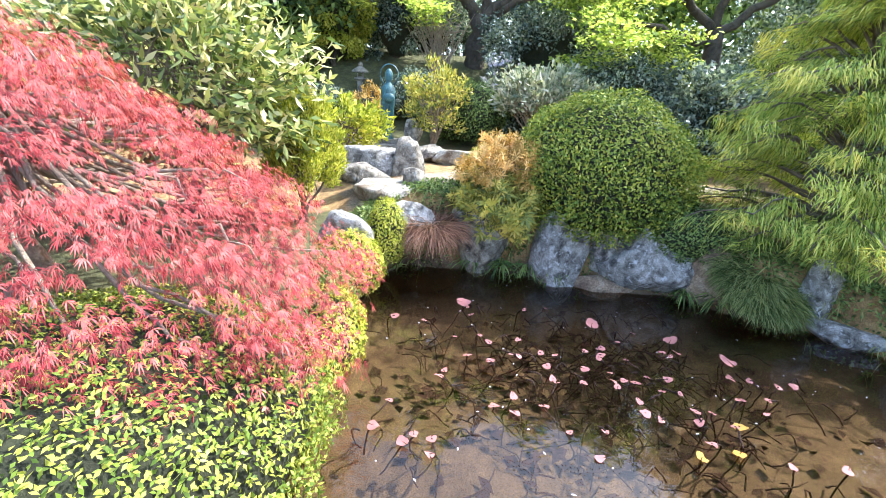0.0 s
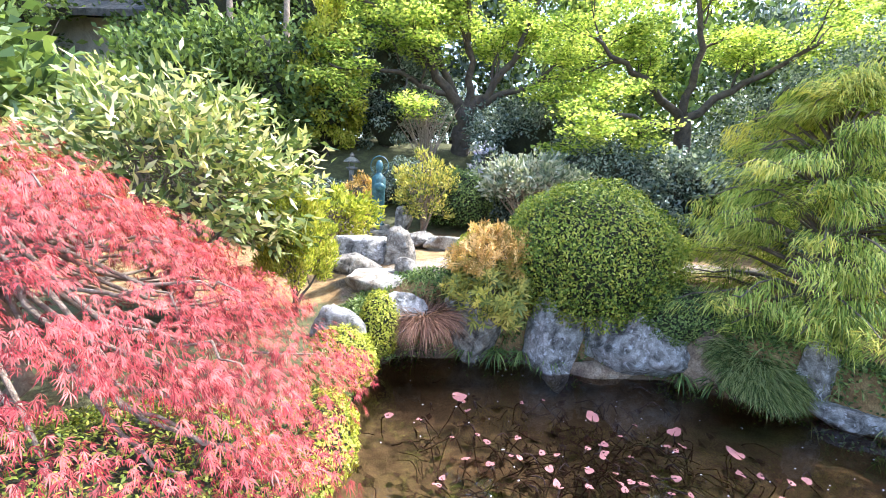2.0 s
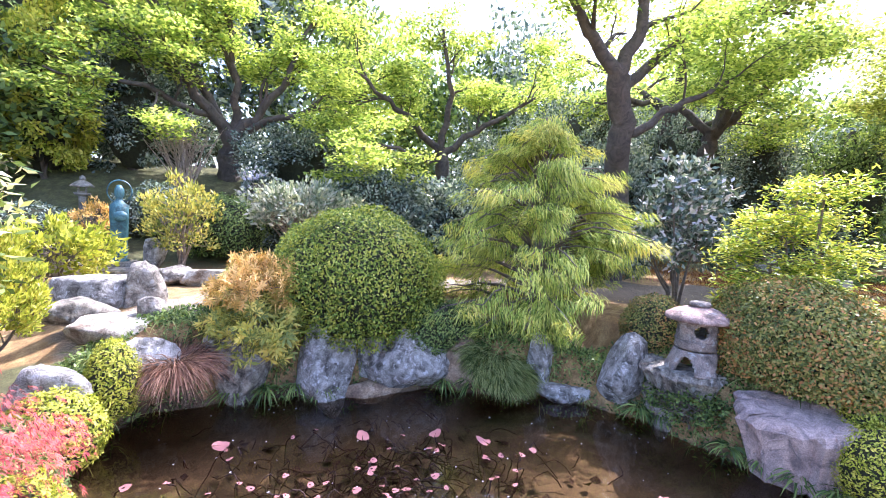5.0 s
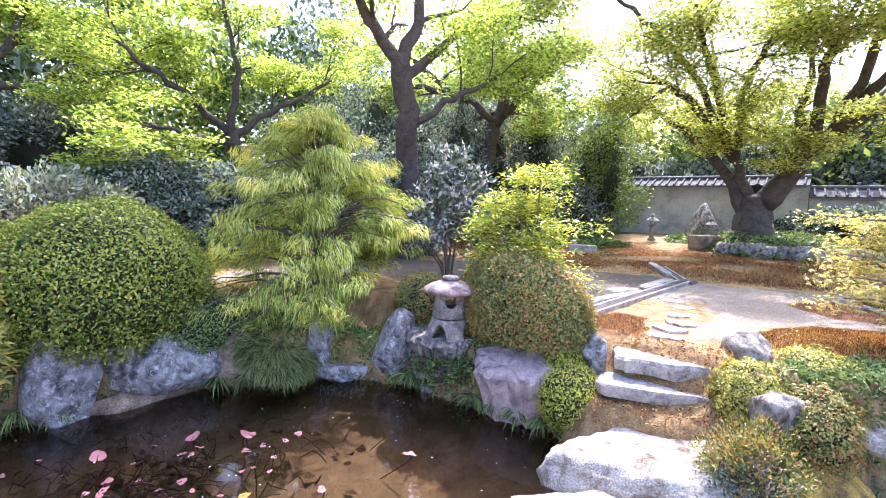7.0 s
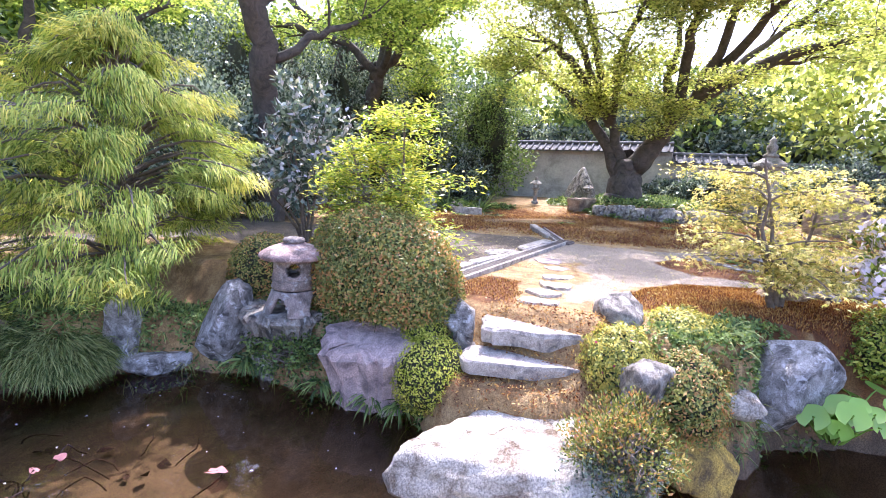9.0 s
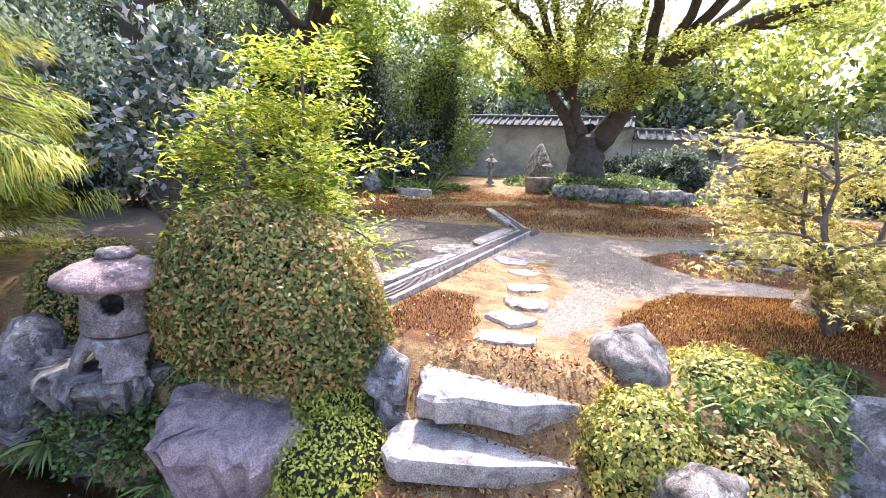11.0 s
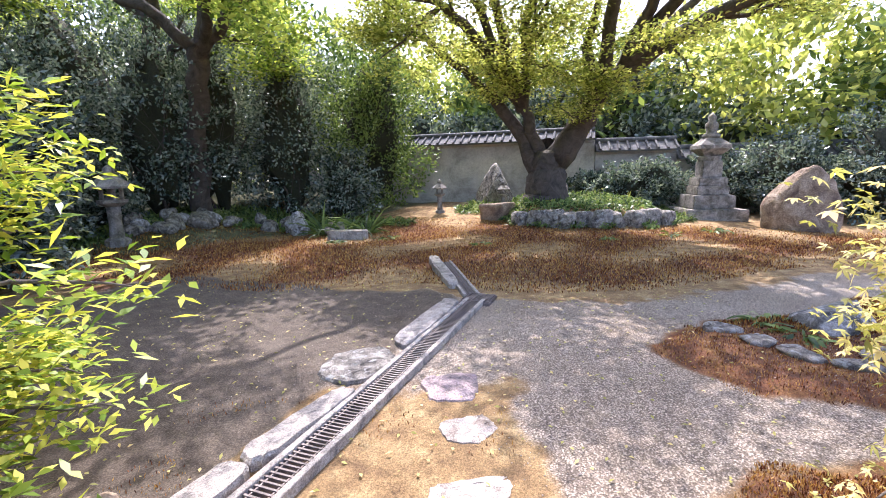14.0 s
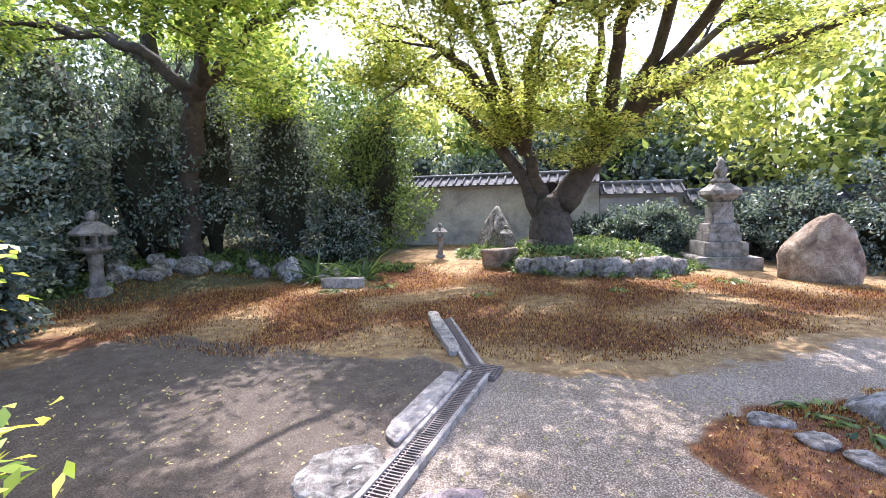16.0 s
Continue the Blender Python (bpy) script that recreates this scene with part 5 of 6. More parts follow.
woodland("woods", [(-16 + 3.2 * k, 19 + 1.2 * math.sin(k * 2.1), 2.4, 8.5) for k in range(10)], 600, [M_MID, M_DARK, M_MID, M_MAPLE], "tall woodland tree in the distance")
woodland("woods", [(24.5 - 1.0 * abs(k - 3), 20 - 4.0 * k, 2.6, 5.4 + 1.2 * math.sin(k * 2.3) + 2.4 * max(0, 1 - k / 4)) for k in range(10)], 640, [M_MAPLE_SOFT, M_MID, M_MID], "tall bright green tree beyond the wall")
for k in range(10):
    evergreen(g(20.6, 12.0 - 2.4 * k), (1.2, 1.55, 3.3 + 0.7 * math.sin(k * 1.7)), 560 + k, M_DARK, 0.22, 3800, "dark evergreen hedge tree beyond the wall", 90)
woodland("woods", [(16, 17, 2.4, 6.5), (19.5, 14.5, 2.4, 7), (-16, 13, 2.5, 8), (-17, 7, 2.5, 8), (-8, 6.5, 1.6, 4.0)], 660, [M_MID, M_MAPLE], "tall woodland tree in the distance")


# ---- steps, path stones, drain ----
def flat_stone(name, outline, top, thick, mat, label, seed, group="path stones", rough=0.006, bevel=0.02, foot=0.97):
    return tagged(part(name, slab(outline, top, thick, np.random.default_rng(seed), rough, bevel, foot), mat), label, "stone", group)


flat_stone("flat_rock", [(3.86, 2.12), (4.2, 2.38), (4.62, 1.95), (4.6, 1.46), (4.26, 1.3), (4.0, 1.52)], 0.6, 0.6, M_ROCK_PINK, "flat-topped pinkish rock beside the water", 5, "garden rocks", 0.028, 0.04, 0.72)
for v in bpy.data.objects["flat_rock"].data.vertices:
    if v.co.z > 0.4:
        v.co.z += (v.co.x - 4.25) * 0.3
flat_stone("step", [(4.18, 1.04), (4.52, 1.16), (4.9, 0.27), (4.6, 0.12)], 0.585, 0.11, M_GRANITE, "long hewn granite step", 1, "garden steps", 0.008, 0.018)
flat_stone("step", [(4.42, 1.0), (4.84, 1.16), (5.04, 0.8), (5.14, 0.34), (4.78, 0.12)], 0.775, 0.13, M_GRANITE, "rough granite upper step", 2, "garden steps", 0.012, 0.025)
for k, o in enumerate([[(4.98, 0.95), (5.2, 0.93), (5.25, 0.62), (5.08, 0.58)], [(5.42, 1.04), (5.6, 0.91), (5.51, 0.65), (5.3, 0.78)], [(5.9, 1.05), (5.95, 0.7), (5.73, 0.66), (5.66, 0.92)],
                       [(6.22, 1.12), (6.4, 0.8), (6.18, 0.76), (6.02, 1.02)], [(6.68, 1.26), (6.84, 1.04), (6.72, 0.93), (6.55, 0.98), (6.53, 1.15)], [(7.14, 1.56), (7.33, 1.2), (6.95, 1.12), (6.87, 1.36)]]):
    flat_stone("stepping_stone", o, 0.884, 0.1, M_SLAB if k < 5 else M_ROCK_PINK, "flat pale stepping stone set in moss" if k < 5 else "flat reddish stepping stone", 10 + k, "stepping stones")
flat_stone("stepping_stone", [(6.95, 2.2), (7.3, 2.26), (7.52, 1.99), (7.36, 1.8), (7.08, 1.78), (6.88, 1.92)], 0.9, 0.12, M_ROCK, "large round grey stepping stone beside the drain", 20, "stepping stones")
flat_stone("kerb_stone", [(5.56, 1.85), (5.56, 2.01), (6.05, 2.0), (6.05, 1.84)], 0.93, 0.2, M_GRANITE, "long granite kerb beside the drain", 21, "kerb stones", 0.006)
flat_stone("kerb_stone", [(6.07, 1.84), (6.07, 2.0), (6.8, 1.92), (6.82, 1.76)], 0.93, 0.2, M_GRANITE, "long granite kerb beside the drain", 22, "kerb stones", 0.006)
flat_stone("kerb_stone", [(7.5, 1.78), (7.6, 1.98), (8.8, 1.96), (8.75, 1.78)], 0.93, 0.2, M_GRANITE, "long granite kerb at the bend of the drain", 23, "kerb stones", 0.006)
flat_stone("kerb_stone", [(9.2, 2.08), (9.36, 2.0), (10.85, 2.82), (10.75, 2.95)], 0.95, 0.15, M_GRANITE, "granite kerb crossing the moss", 24, "kerb stones", 0.006)


def drain(a, b, width, label):
    """Channel with two edge rails and a grating of bars."""
    a, b = Vector(a), Vector(b)
    d = b - a
    n = d.length
    ob = thing("drain", a, label, "drain", "drain channel", turn=math.degrees(math.atan2(d.y, d.x)))
    for s in (-1, 1):
        part("rail", box(n, 0.035, 0.08, (n / 2, s * (width / 2 + 0.017), -0.005), 0.004, 1), M_GRANITE, ob, "pale concrete rail")
    part("channel", box(n, width, 0.02, (n / 2, 0, -0.07), 0, 1), M_TILE, ob, "dark channel floor")
    count = int(n / 0.03)
    first = part("bar", box(0.011, width, 0.02, (0, 0, 0), 0, 1), M_IRON, ob)
    first.location = (0.015, 0, 0.012)
    for k in range(1, min(count, 130)):
        o = new("bar", first.data)
        o.parent, o.location = ob, (0.015 + k * 0.03, 0, 0.012)
    for s in (-0.33, 0.33):
        part("long_bar", box(n, 0.008, 0.02, (n / 2, s * width, 0.009), 0, 1), M_IRON, ob)
    return ob


drain((5.26, 1.72, 0.885), (8.85, 1.67, 0.885), 0.13, "narrow drain channel with an iron grating")
drain((9.0, 1.75, 0.885), (10.6, 2.62, 0.875), 0.11, "drain channel crossing the moss")
grate = thing("drain_cover", (8.92, 1.66, 0.9), "square rusty iron drain cover", "drain")
part("frame", box(0.32, 0.3, 0.03, (0, 0, -0.015), 0.004), M_IRON, grate)
for i in range(7):
    part("bar", box(0.016, 0.28, 0.016, (-0.13 + i * 0.043, 0, 0.006), 0, 1), M_IRON, grate)
    part("bar", box(0.3, 0.012, 0.012, (0, -0.12 + i * 0.04, 0.004), 0, 1), M_IRON, grate)


# ---- lanterns, pagoda, statue, wall ----
def pierced_drum(r0, r1, h, holes, hole_w, hole_h, hole_z, arch, thick, turn=0.0):
    """A hollow drum with openings through its wall."""
    bm = bmesh.new()
    na, nz = 72, 16
    grid = {}
    for side in (0, 1):
        for i in range(na):
            for k in range(nz + 1):
                z = h * k / nz
                r = r0 + (r1 - r0) * k / nz - side * thick
                a = 2 * math.pi * i / na
                grid[side, i, k] = bm.verts.new((r * math.cos(a), r * math.sin(a), z))
    keep = {}
    for i in range(na):
        for k in range(nz):
            a, z = (i + 0.5) / na * 2 * math.pi - turn, h * (k + 0.5) / nz
            u = ((a / (2 * math.pi) * holes + 0.5) % 1 - 0.5) * 2 * math.pi / holes * r0 / hole_w * 2
            w = (z - hole_z) / hole_h * 2
            hole = u * u + w * w < 1 if not arch else abs(u) < 1 and z < hole_h * math.sqrt(max(0, 1 - u * u))
            keep[i, k] = not hole
    for (i, k), ok in keep.items():
        j = (i + 1) % na
        if ok:
            bm.faces.new((grid[0, i, k], grid[0, j, k], grid[0, j, k + 1], grid[0, i, k + 1]))
            bm.faces.new((grid[1, j, k], grid[1, i, k], grid[1, i, k + 1], grid[1, j, k + 1]))
            for (ni, nk), (p, q) in {((i - 1) % na, k): ((i, k + 1), (i, k)), ((i + 1) % na, k): ((j, k), (j, k + 1)), (i, k - 1): ((i, k), (j, k)), (i, k + 1): ((j, k + 1), (i, k + 1))}.items():
                if not keep.get((ni, nk), False):
                    bm.faces.new((grid[0, *p], grid[0, *q], grid[1, *q], grid[1, *p])[::-1])
    bmesh.ops.delete(bm, geom=[v for v in bm.verts if not v.link_faces], context="VERTS")
    bmesh.ops.recalc_face_normals(bm, faces=bm.faces)
    return bm


def snow_lantern(at, turn=0.0):
    ob = thing("stone_lantern", at, "squat stone lantern with a broad round cap, on a flat rock", "lantern", turn=turn)
    part("base", pierced_drum(0.275, 0.195, 0.21, 4, 0.22, 0.16, 0, True, 0.05, 0.3), M_LANTERN, ob, "arched stone foot", True)
    part("plate", lathe([(0.0, 0.22), (0.185, 0.22), (0.2, 0.24), (0.185, 0.28), (0.2, 0.31), (0.0, 0.33)], 40), M_LANTERN, ob, "", True)
    fire = part("firebox", pierced_drum(0.19, 0.18, 0.18, 4, 0.14, 0.12, 0.095, False, 0.045, 0.9), M_LANTERN, ob, "hollow stone firebox", True)
    fire.location = (0, 0, 0.31)
    part("cap", lathe([(0.0, 0.485), (0.15, 0.487), (0.29, 0.497), (0.305, 0.515), (0.295, 0.54), (0.22, 0.585), (0.12, 0.62), (0.09, 0.63), (0.0, 0.632)], 44), M_CAP, ob, "broad pinkish stone cap", True)
    part("knob", lathe([(0.0, 0.63), (0.085, 0.632), (0.1, 0.65), (0.085, 0.672), (0.0, 0.685)], 32), M_LANTERN, ob, "", True)
    return ob


snow_lantern((4.19, 2.76, 0.625), 85)
flat_stone("flat_rock", [(3.84, 3.16), (4.15, 3.36), (4.6, 3.1), (4.6, 2.72), (4.36, 2.44), (4.02, 2.46), (3.8, 2.76)], 0.63, 0.2, M_ROCK, "flat grey rock carrying the stone lantern", 61, "garden rocks", 0.03, 0.05, 0.8)


def post_lantern(at, scale, label, turn=0.0, name="stone_lantern"):
    ob = thing(name, at, label, "lantern", turn=turn)
    s = scale
    q = math.pi / 4
    part("foot", lathe([(0, -0.05 * s), (0.26 * s, -0.05 * s), (0.26 * s, 0.1 * s), (0.19 * s, 0.16 * s), (0, 0.16 * s)], 6), M_OLDSTONE, ob)
    part("post", lathe([(0, 0.16 * s), (0.15 * s, 0.16 * s), (0.125 * s, 0.5 * s), (0.14 * s, 0.84 * s), (0, 0.84 * s)], 20), M_OLDSTONE, ob)
    part("platform", lathe([(0, 0.84 * s), (0.15 * s, 0.84 * s), (0.29 * s, 0.93 * s), (0.3 * s, 1.0 * s), (0, 1.0 * s)], 6), M_OLDSTONE, ob)
    for x in (-1, 1):
        for y in (-1, 1):
            part("corner_post", box(0.07 * s, 0.07 * s, 0.26 * s, (x * 0.13 * s, y * 0.13 * s, 1.13 * s), 0.006), M_OLDSTONE, ob)
    part("back_panel", box(0.2 * s, 0.2 * s, 0.05 * s, (0, 0, 1.03 * s), 0.004), M_OLDSTONE, ob)
    part("roof", lathe([(0, 1.25 * s), (0.22 * s, 1.26 * s), (0.42 * s, 1.24 * s), (0.43 * s, 1.29 * s), (0.28 * s, 1.42 * s), (0.13 * s, 1.52 * s), (0, 1.53 * s)], 6), M_OLDSTONE, ob, "mossy six-sided roof")
    part("finial", lathe([(0, 1.52 * s), (0.1 * s, 1.53 * s), (0.12 * s, 1.6 * s), (0.1 * s, 1.68 * s), (0.0, 1.76 * s)], 16), M_OLDSTONE, ob, "", True)
    return ob


post_lantern(g(10.1, 8.45), 0.78, "weathered post lantern at the edge of the dark shrubs", 20)
post_lantern((-2.2, 10.2, 1.62), 0.42, "small stone lantern among shrubs behind the statue", 10)
post_lantern(g(15.6, 4.55), 0.48, "small stone lantern before the wall", 30)
post_lantern(g(16.0, 3.0), 0.42, "small stone lantern beside the stone seat", 10)
small = thing("stone_ornament", (0.28, 6.75, 0.92), "small grey stone lantern beside the lime bush", "lantern")
part("foot", lathe([(0, 0), (0.1, 0), (0.08, 0.12), (0, 0.12)], 16), M_OLDSTONE, small)
part("cap", lathe([(0, 0.12), (0.15, 0.13), (0.15, 0.17), (0.06, 0.24), (0, 0.26)], 20), M_OLDSTONE, small, "", True)


def pagoda(at, turn):
    ob = thing("stone_pagoda", at, "tall stone pagoda of stacked square blocks", "pagoda", turn=turn)
    z = 0.0
    for name, w, h in (("plinth", 1.25, 0.26), ("block", 0.86, 0.3), ("block", 0.66, 0.2), ("block", 0.60, 0.18), ("block", 0.42, 0.36)):
        part(name, box(w, w, h, (0, 0, z + h / 2), 0.02), M_OLDSTONE, ob)
        z += h
    q = math.pi / 4
    part("neck", lathe([(0, z), (0.22, z), (0.24, z + 0.1), (0, z + 0.1)], 24), M_OLDSTONE, ob)
    part("roof", lathe([(0, z + 0.1), (0.22, z + 0.11), (0.44, z + 0.26), (0.44, z + 0.34), (0.28, z + 0.44), (0.2, z + 0.5), (0, z + 0.5)], 4, q), M_OLDSTONE, ob, "flared square roof stone")
    part("spire", lathe([(0, z + 0.5), (0.17, z + 0.5), (0.19, z + 0.56), (0.1, z + 0.62), (0.13, z + 0.72), (0.13, z + 0.8), (0.07, z + 0.86), (0.09, z + 0.94), (0.0, z + 1.06)], 20), M_OLDSTONE, ob, "ringed stone spire", True)
    return ob


pagoda((16.45, -1.55, 0.95), 12)
rock((15.1, -2.9, 1.36), (0.3, 0.54, 0.85), M_ROCK_WARM, "tall upright tan memorial boulder", -14, 60, 0.1, planes=12, sharp=16, name="standing_stone")
rock((16.9, 3.4, 1.5), (0.35, 0.5, 0.75), M_ROCK, "dark rounded standing stone before the wall", 0, 61, 0.1, name="standing_stone")
rock((15.1, 3.0, 1.2), (0.36, 0.46, 0.3), M_ROCK_WARM, "flat-topped stone seat beside the old maple", 0, 62, 0.15, 0.6)
for k in range(10):
    a = k / 9
    rock((14.62 - 0.2 * math.sin(a * 3.1) + 0.55 * a * a, 2.3 - a * 2.9, 1.08), (0.18 + 0.03 * (k % 2), 0.2 + 0.04 * (k % 3), 0.22 + 0.03 * (k % 3)), M_ROCK, "rough edging stone of the maple mound", k * 9 - 20, 63 + k, 0.3, 0.72, group="mound edging", detail=3, planes=9, sharp=60)
for k in range(12):
    a = k / 11
    x, y = 10.6 + 2.6 * a, 8.75 - 0.5 * a - 2.6 * max(0, a - 0.72) * 3 + 0.15 * math.sin(k * 2)
    rock(g(x, y, -0.05), (0.2 + 0.08 * (k % 3), 0.2, 0.16 + 0.05 * (k % 2)), M_ROCK_PALE if k % 3 == 1 else M_ROCK, "rough stone edging the dark shrubs", k * 50, 80 + k, 0.22, group="shrub edging", detail=3)
    if k % 3 != 2:
        rock(g(x + 0.15, y + 0.35, -0.16), (0.15, 0.13, 0.14), M_ROCK, "smaller stone behind the shrub edging", k * 70, 180 + k, 0.25, group="shrub edging", detail=3)
rock(g(12.75, 6.75, -0.16), (0.2, 0.3, 0.33), M_ROCK_PALE, "pale pointed stone by the dark shrubs", 20, 90, 0.2)
flat_stone("kerb_stone", [(12.3, 5.75), (12.55, 5.75), (12.75, 5.0), (12.5, 4.95)], float(ground_height(12.5, 5.4)) + 0.17, 0.3, M_GRANITE, "hewn stone block before the strap-leaved plants", 91, "kerb stones", 0.008)


def bronze_statue(at):
    """A standing robed figure with a halo ring, as one plain mesh."""
    prof = [(0, 0), (0.15, 0.0), (0.15, 0.04), (0.11, 0.05), (0.115, 0.2), (0.125, 0.45), (0.14, 0.62), (0.135, 0.74), (0.06, 0.80), (0.045, 0.83), (0.075, 0.88), (0.07, 0.95), (0.035, 1.0), (0, 1.01)]
    bm = lathe(prof, 28)
    for v in bm.verts:
        a = math.atan2(v.co.y, v.co.x)
        fold = 1 + 0.07 * math.sin(a * 9) * (0.05 < v.co.z < 0.6)
        v.co.x *= fold
        v.co.y *= 0.75 * fold
        v.co.x *= 0.84
    bmesh.ops.create_uvsphere(bm, u_segments=12, v_segments=8, radius=0.06, matrix=pose(0.03, -0.1, 0.6) @ Matrix.Diagonal((1.6, 0.8, 1.2, 1)))
    n, R, r = 28, 0.145, 0.011
    ring = [[bm.verts.new(((R + r * math.cos(b)) * math.cos(a), 0.03 + r * math.sin(b), 0.92 + (R + r * math.cos(b)) * math.sin(a))) for b in (0, 2.1, 4.2)] for a in [2 * math.pi * k / n for k in range(n)]]
    for k in range(n):
        for j in range(3):
            bm.faces.new((ring[k][j], ring[(k + 1) % n][j], ring[(k + 1) % n][(j + 1) % 3], ring[k][(j + 1) % 3]))
    bmesh.ops.recalc_face_normals(bm, faces=bm.faces)
    ob = part("bronze_statue", bm, M_BRONZE, None, "", True)
    ob.matrix_basis = pose(*at)
    return tagged(ob, "green bronze standing robed statue with a halo on a stone plinth", "statue")


bronze_statue((-1.33, 8.16, 1.03)).scale = (1.05, 1.05, 1.14)
seated = lathe([(0, 0), (0.13, 0), (0.14, 0.05), (0.11, 0.1), (0.09, 0.2), (0.045, 0.25), (0.06, 0.29), (0.055, 0.34), (0, 0.37)], 18)
for v in seated.verts:
    v.co.y *= 0.75
seated_ob = part("stone_figure", seated, M_OLDSTONE, None, "", True)
seated_ob.location = g(-1.95, 6.75)
tagged(seated_ob, "small weathered seated stone figure beside the shrub", "statue")
plinth = thing("statue_plinth", (-1.33, 8.05, 0.92), "stepped dark stone plinth below the statue", "plinth")
part("slab", slab([(-0.7, -0.5), (0.5, -0.55), (0.55, 0.4), (-0.6, 0.4)], 0.06, 0.15, np.random.default_rng(5)), M_ROCK, plinth)
part("block", box(0.42, 0.36, 0.08, (0, 0.1, 0.09), 0.01), M_OLDSTONE, plinth)


def garden_wall(name, a, b, base, height, label):
    """Plastered wall with a tiled coping: rows of round tiles over a dark eave."""
    a, b = Vector((*a, base)), Vector((*b, base))
    d = b - a
    n = d.length
    ob = thing(name, a, label, "wall", kind="structure", turn=math.degrees(math.atan2(d.y, d.x)))
    part("body", box(n, 0.3, height, (n / 2, 0, height / 2), 0.01, 1), M_PLASTER, ob)
    part("band", box(n, 0.36, 0.07, (n / 2, 0, height + 0.035), 0.005, 1), M_PLASTER, ob, "white eave band")
    bm = bmesh.new()
    for s in (-1, 1):
        v = [bm.verts.new((x, s * y, z)) for x, y, z in ((0, 0.46, height + 0.09), (n, 0.46, height + 0.09), (n, 0.05, height + 0.32), (0, 0.05, height + 0.32), (0, 0.46, height + 0.05), (n, 0.46, height + 0.05), (n, 0, height + 0.1), (0, 0, height + 0.1))]
        for q in ((0, 1, 2, 3), (4, 5, 1, 0), (7, 6, 5, 4), (0, 3, 7, 4), (2, 1, 5, 6)):
            bm.faces.new([v[i] for i in q])
    bmesh.ops.recalc_face_normals(bm, faces=bm.faces)
    part("roof", bm, M_TILE, ob, "grey tiled coping")
    lines = [[(np.array((x, s * 0.47, height + 0.11)), 0.035), (np.array((x, s * 0.05, height + 0.34)), 0.035)] for x in np.arange(0.1, n, 0.24) for s in (-1, 1)]
    v, f = tubes(lines, 6)
    mesh_object("tile_row", v, f, M_TILE, ob, True)
    v, f = tubes([[(np.array((0, 0, height + 0.36)), 0.08), (np.array((n, 0, height + 0.36)), 0.08)]], 8)
    mesh_object("ridge", v, f, M_TILE, ob, True)
    return ob


garden_wall("wall_east", (17.9, 11.0), (18.3, 0.95), 0.9, 1.95, "aged white plaster garden wall with a tiled coping")
garden_wall("wall_east_2", (18.3, 0.95), (18.6, -1.1), 0.9, 1.62, "white plaster garden wall with a tiled coping")
garden_wall("wall_east_3", (18.6, -1.1), (19.4, -12.0), 0.9, 1.38, "low white plaster garden wall with a tiled coping")


# ---- water lilies ----
def lily(at, size, height, seed, mat=None):
    rng = np.random.default_rng(seed)
    ob = thing("lily_leaf", at, "young pinkish lily leaf on a dark stem" if mat is None else "floating yellowed lily leaf", "water lily", "lily leaves")
    bm = bmesh.new()
    c = bm.verts.new((0, 0, height))
    ring = []
    for k in range(13):
        a = 0.12 + k / 12 * 6.04
        r = size * (0.5 + 0.08 * math.sin(3 * a + seed))
        ring.append(bm.verts.new((r * math.cos(a), r * 0.8 * math.sin(a), height + 0.12 * size * math.sin(a + seed) + rng.normal(0, 0.05) * size)))
    for a, b in zip(ring, ring[1:]):
        bm.faces.new((c, a, b))
    part("leaf", bm, mat or M_LILY, ob, "", True)
    v, f = tubes([path_line([(0, 0, height), (rng.normal(0, 0.06), rng.normal(0, 0.06), height * 0.4 - 0.05), (rng.normal(0, 0.12), rng.normal(0, 0.12), -0.25)], 0.006, 0.005, rng, 0.004)], 5)
    mesh_object("stem", v, f, M_STEM, ob, True)
    ob.rotation_euler = (0, 0, rng.uniform(0, 6))
    return ob


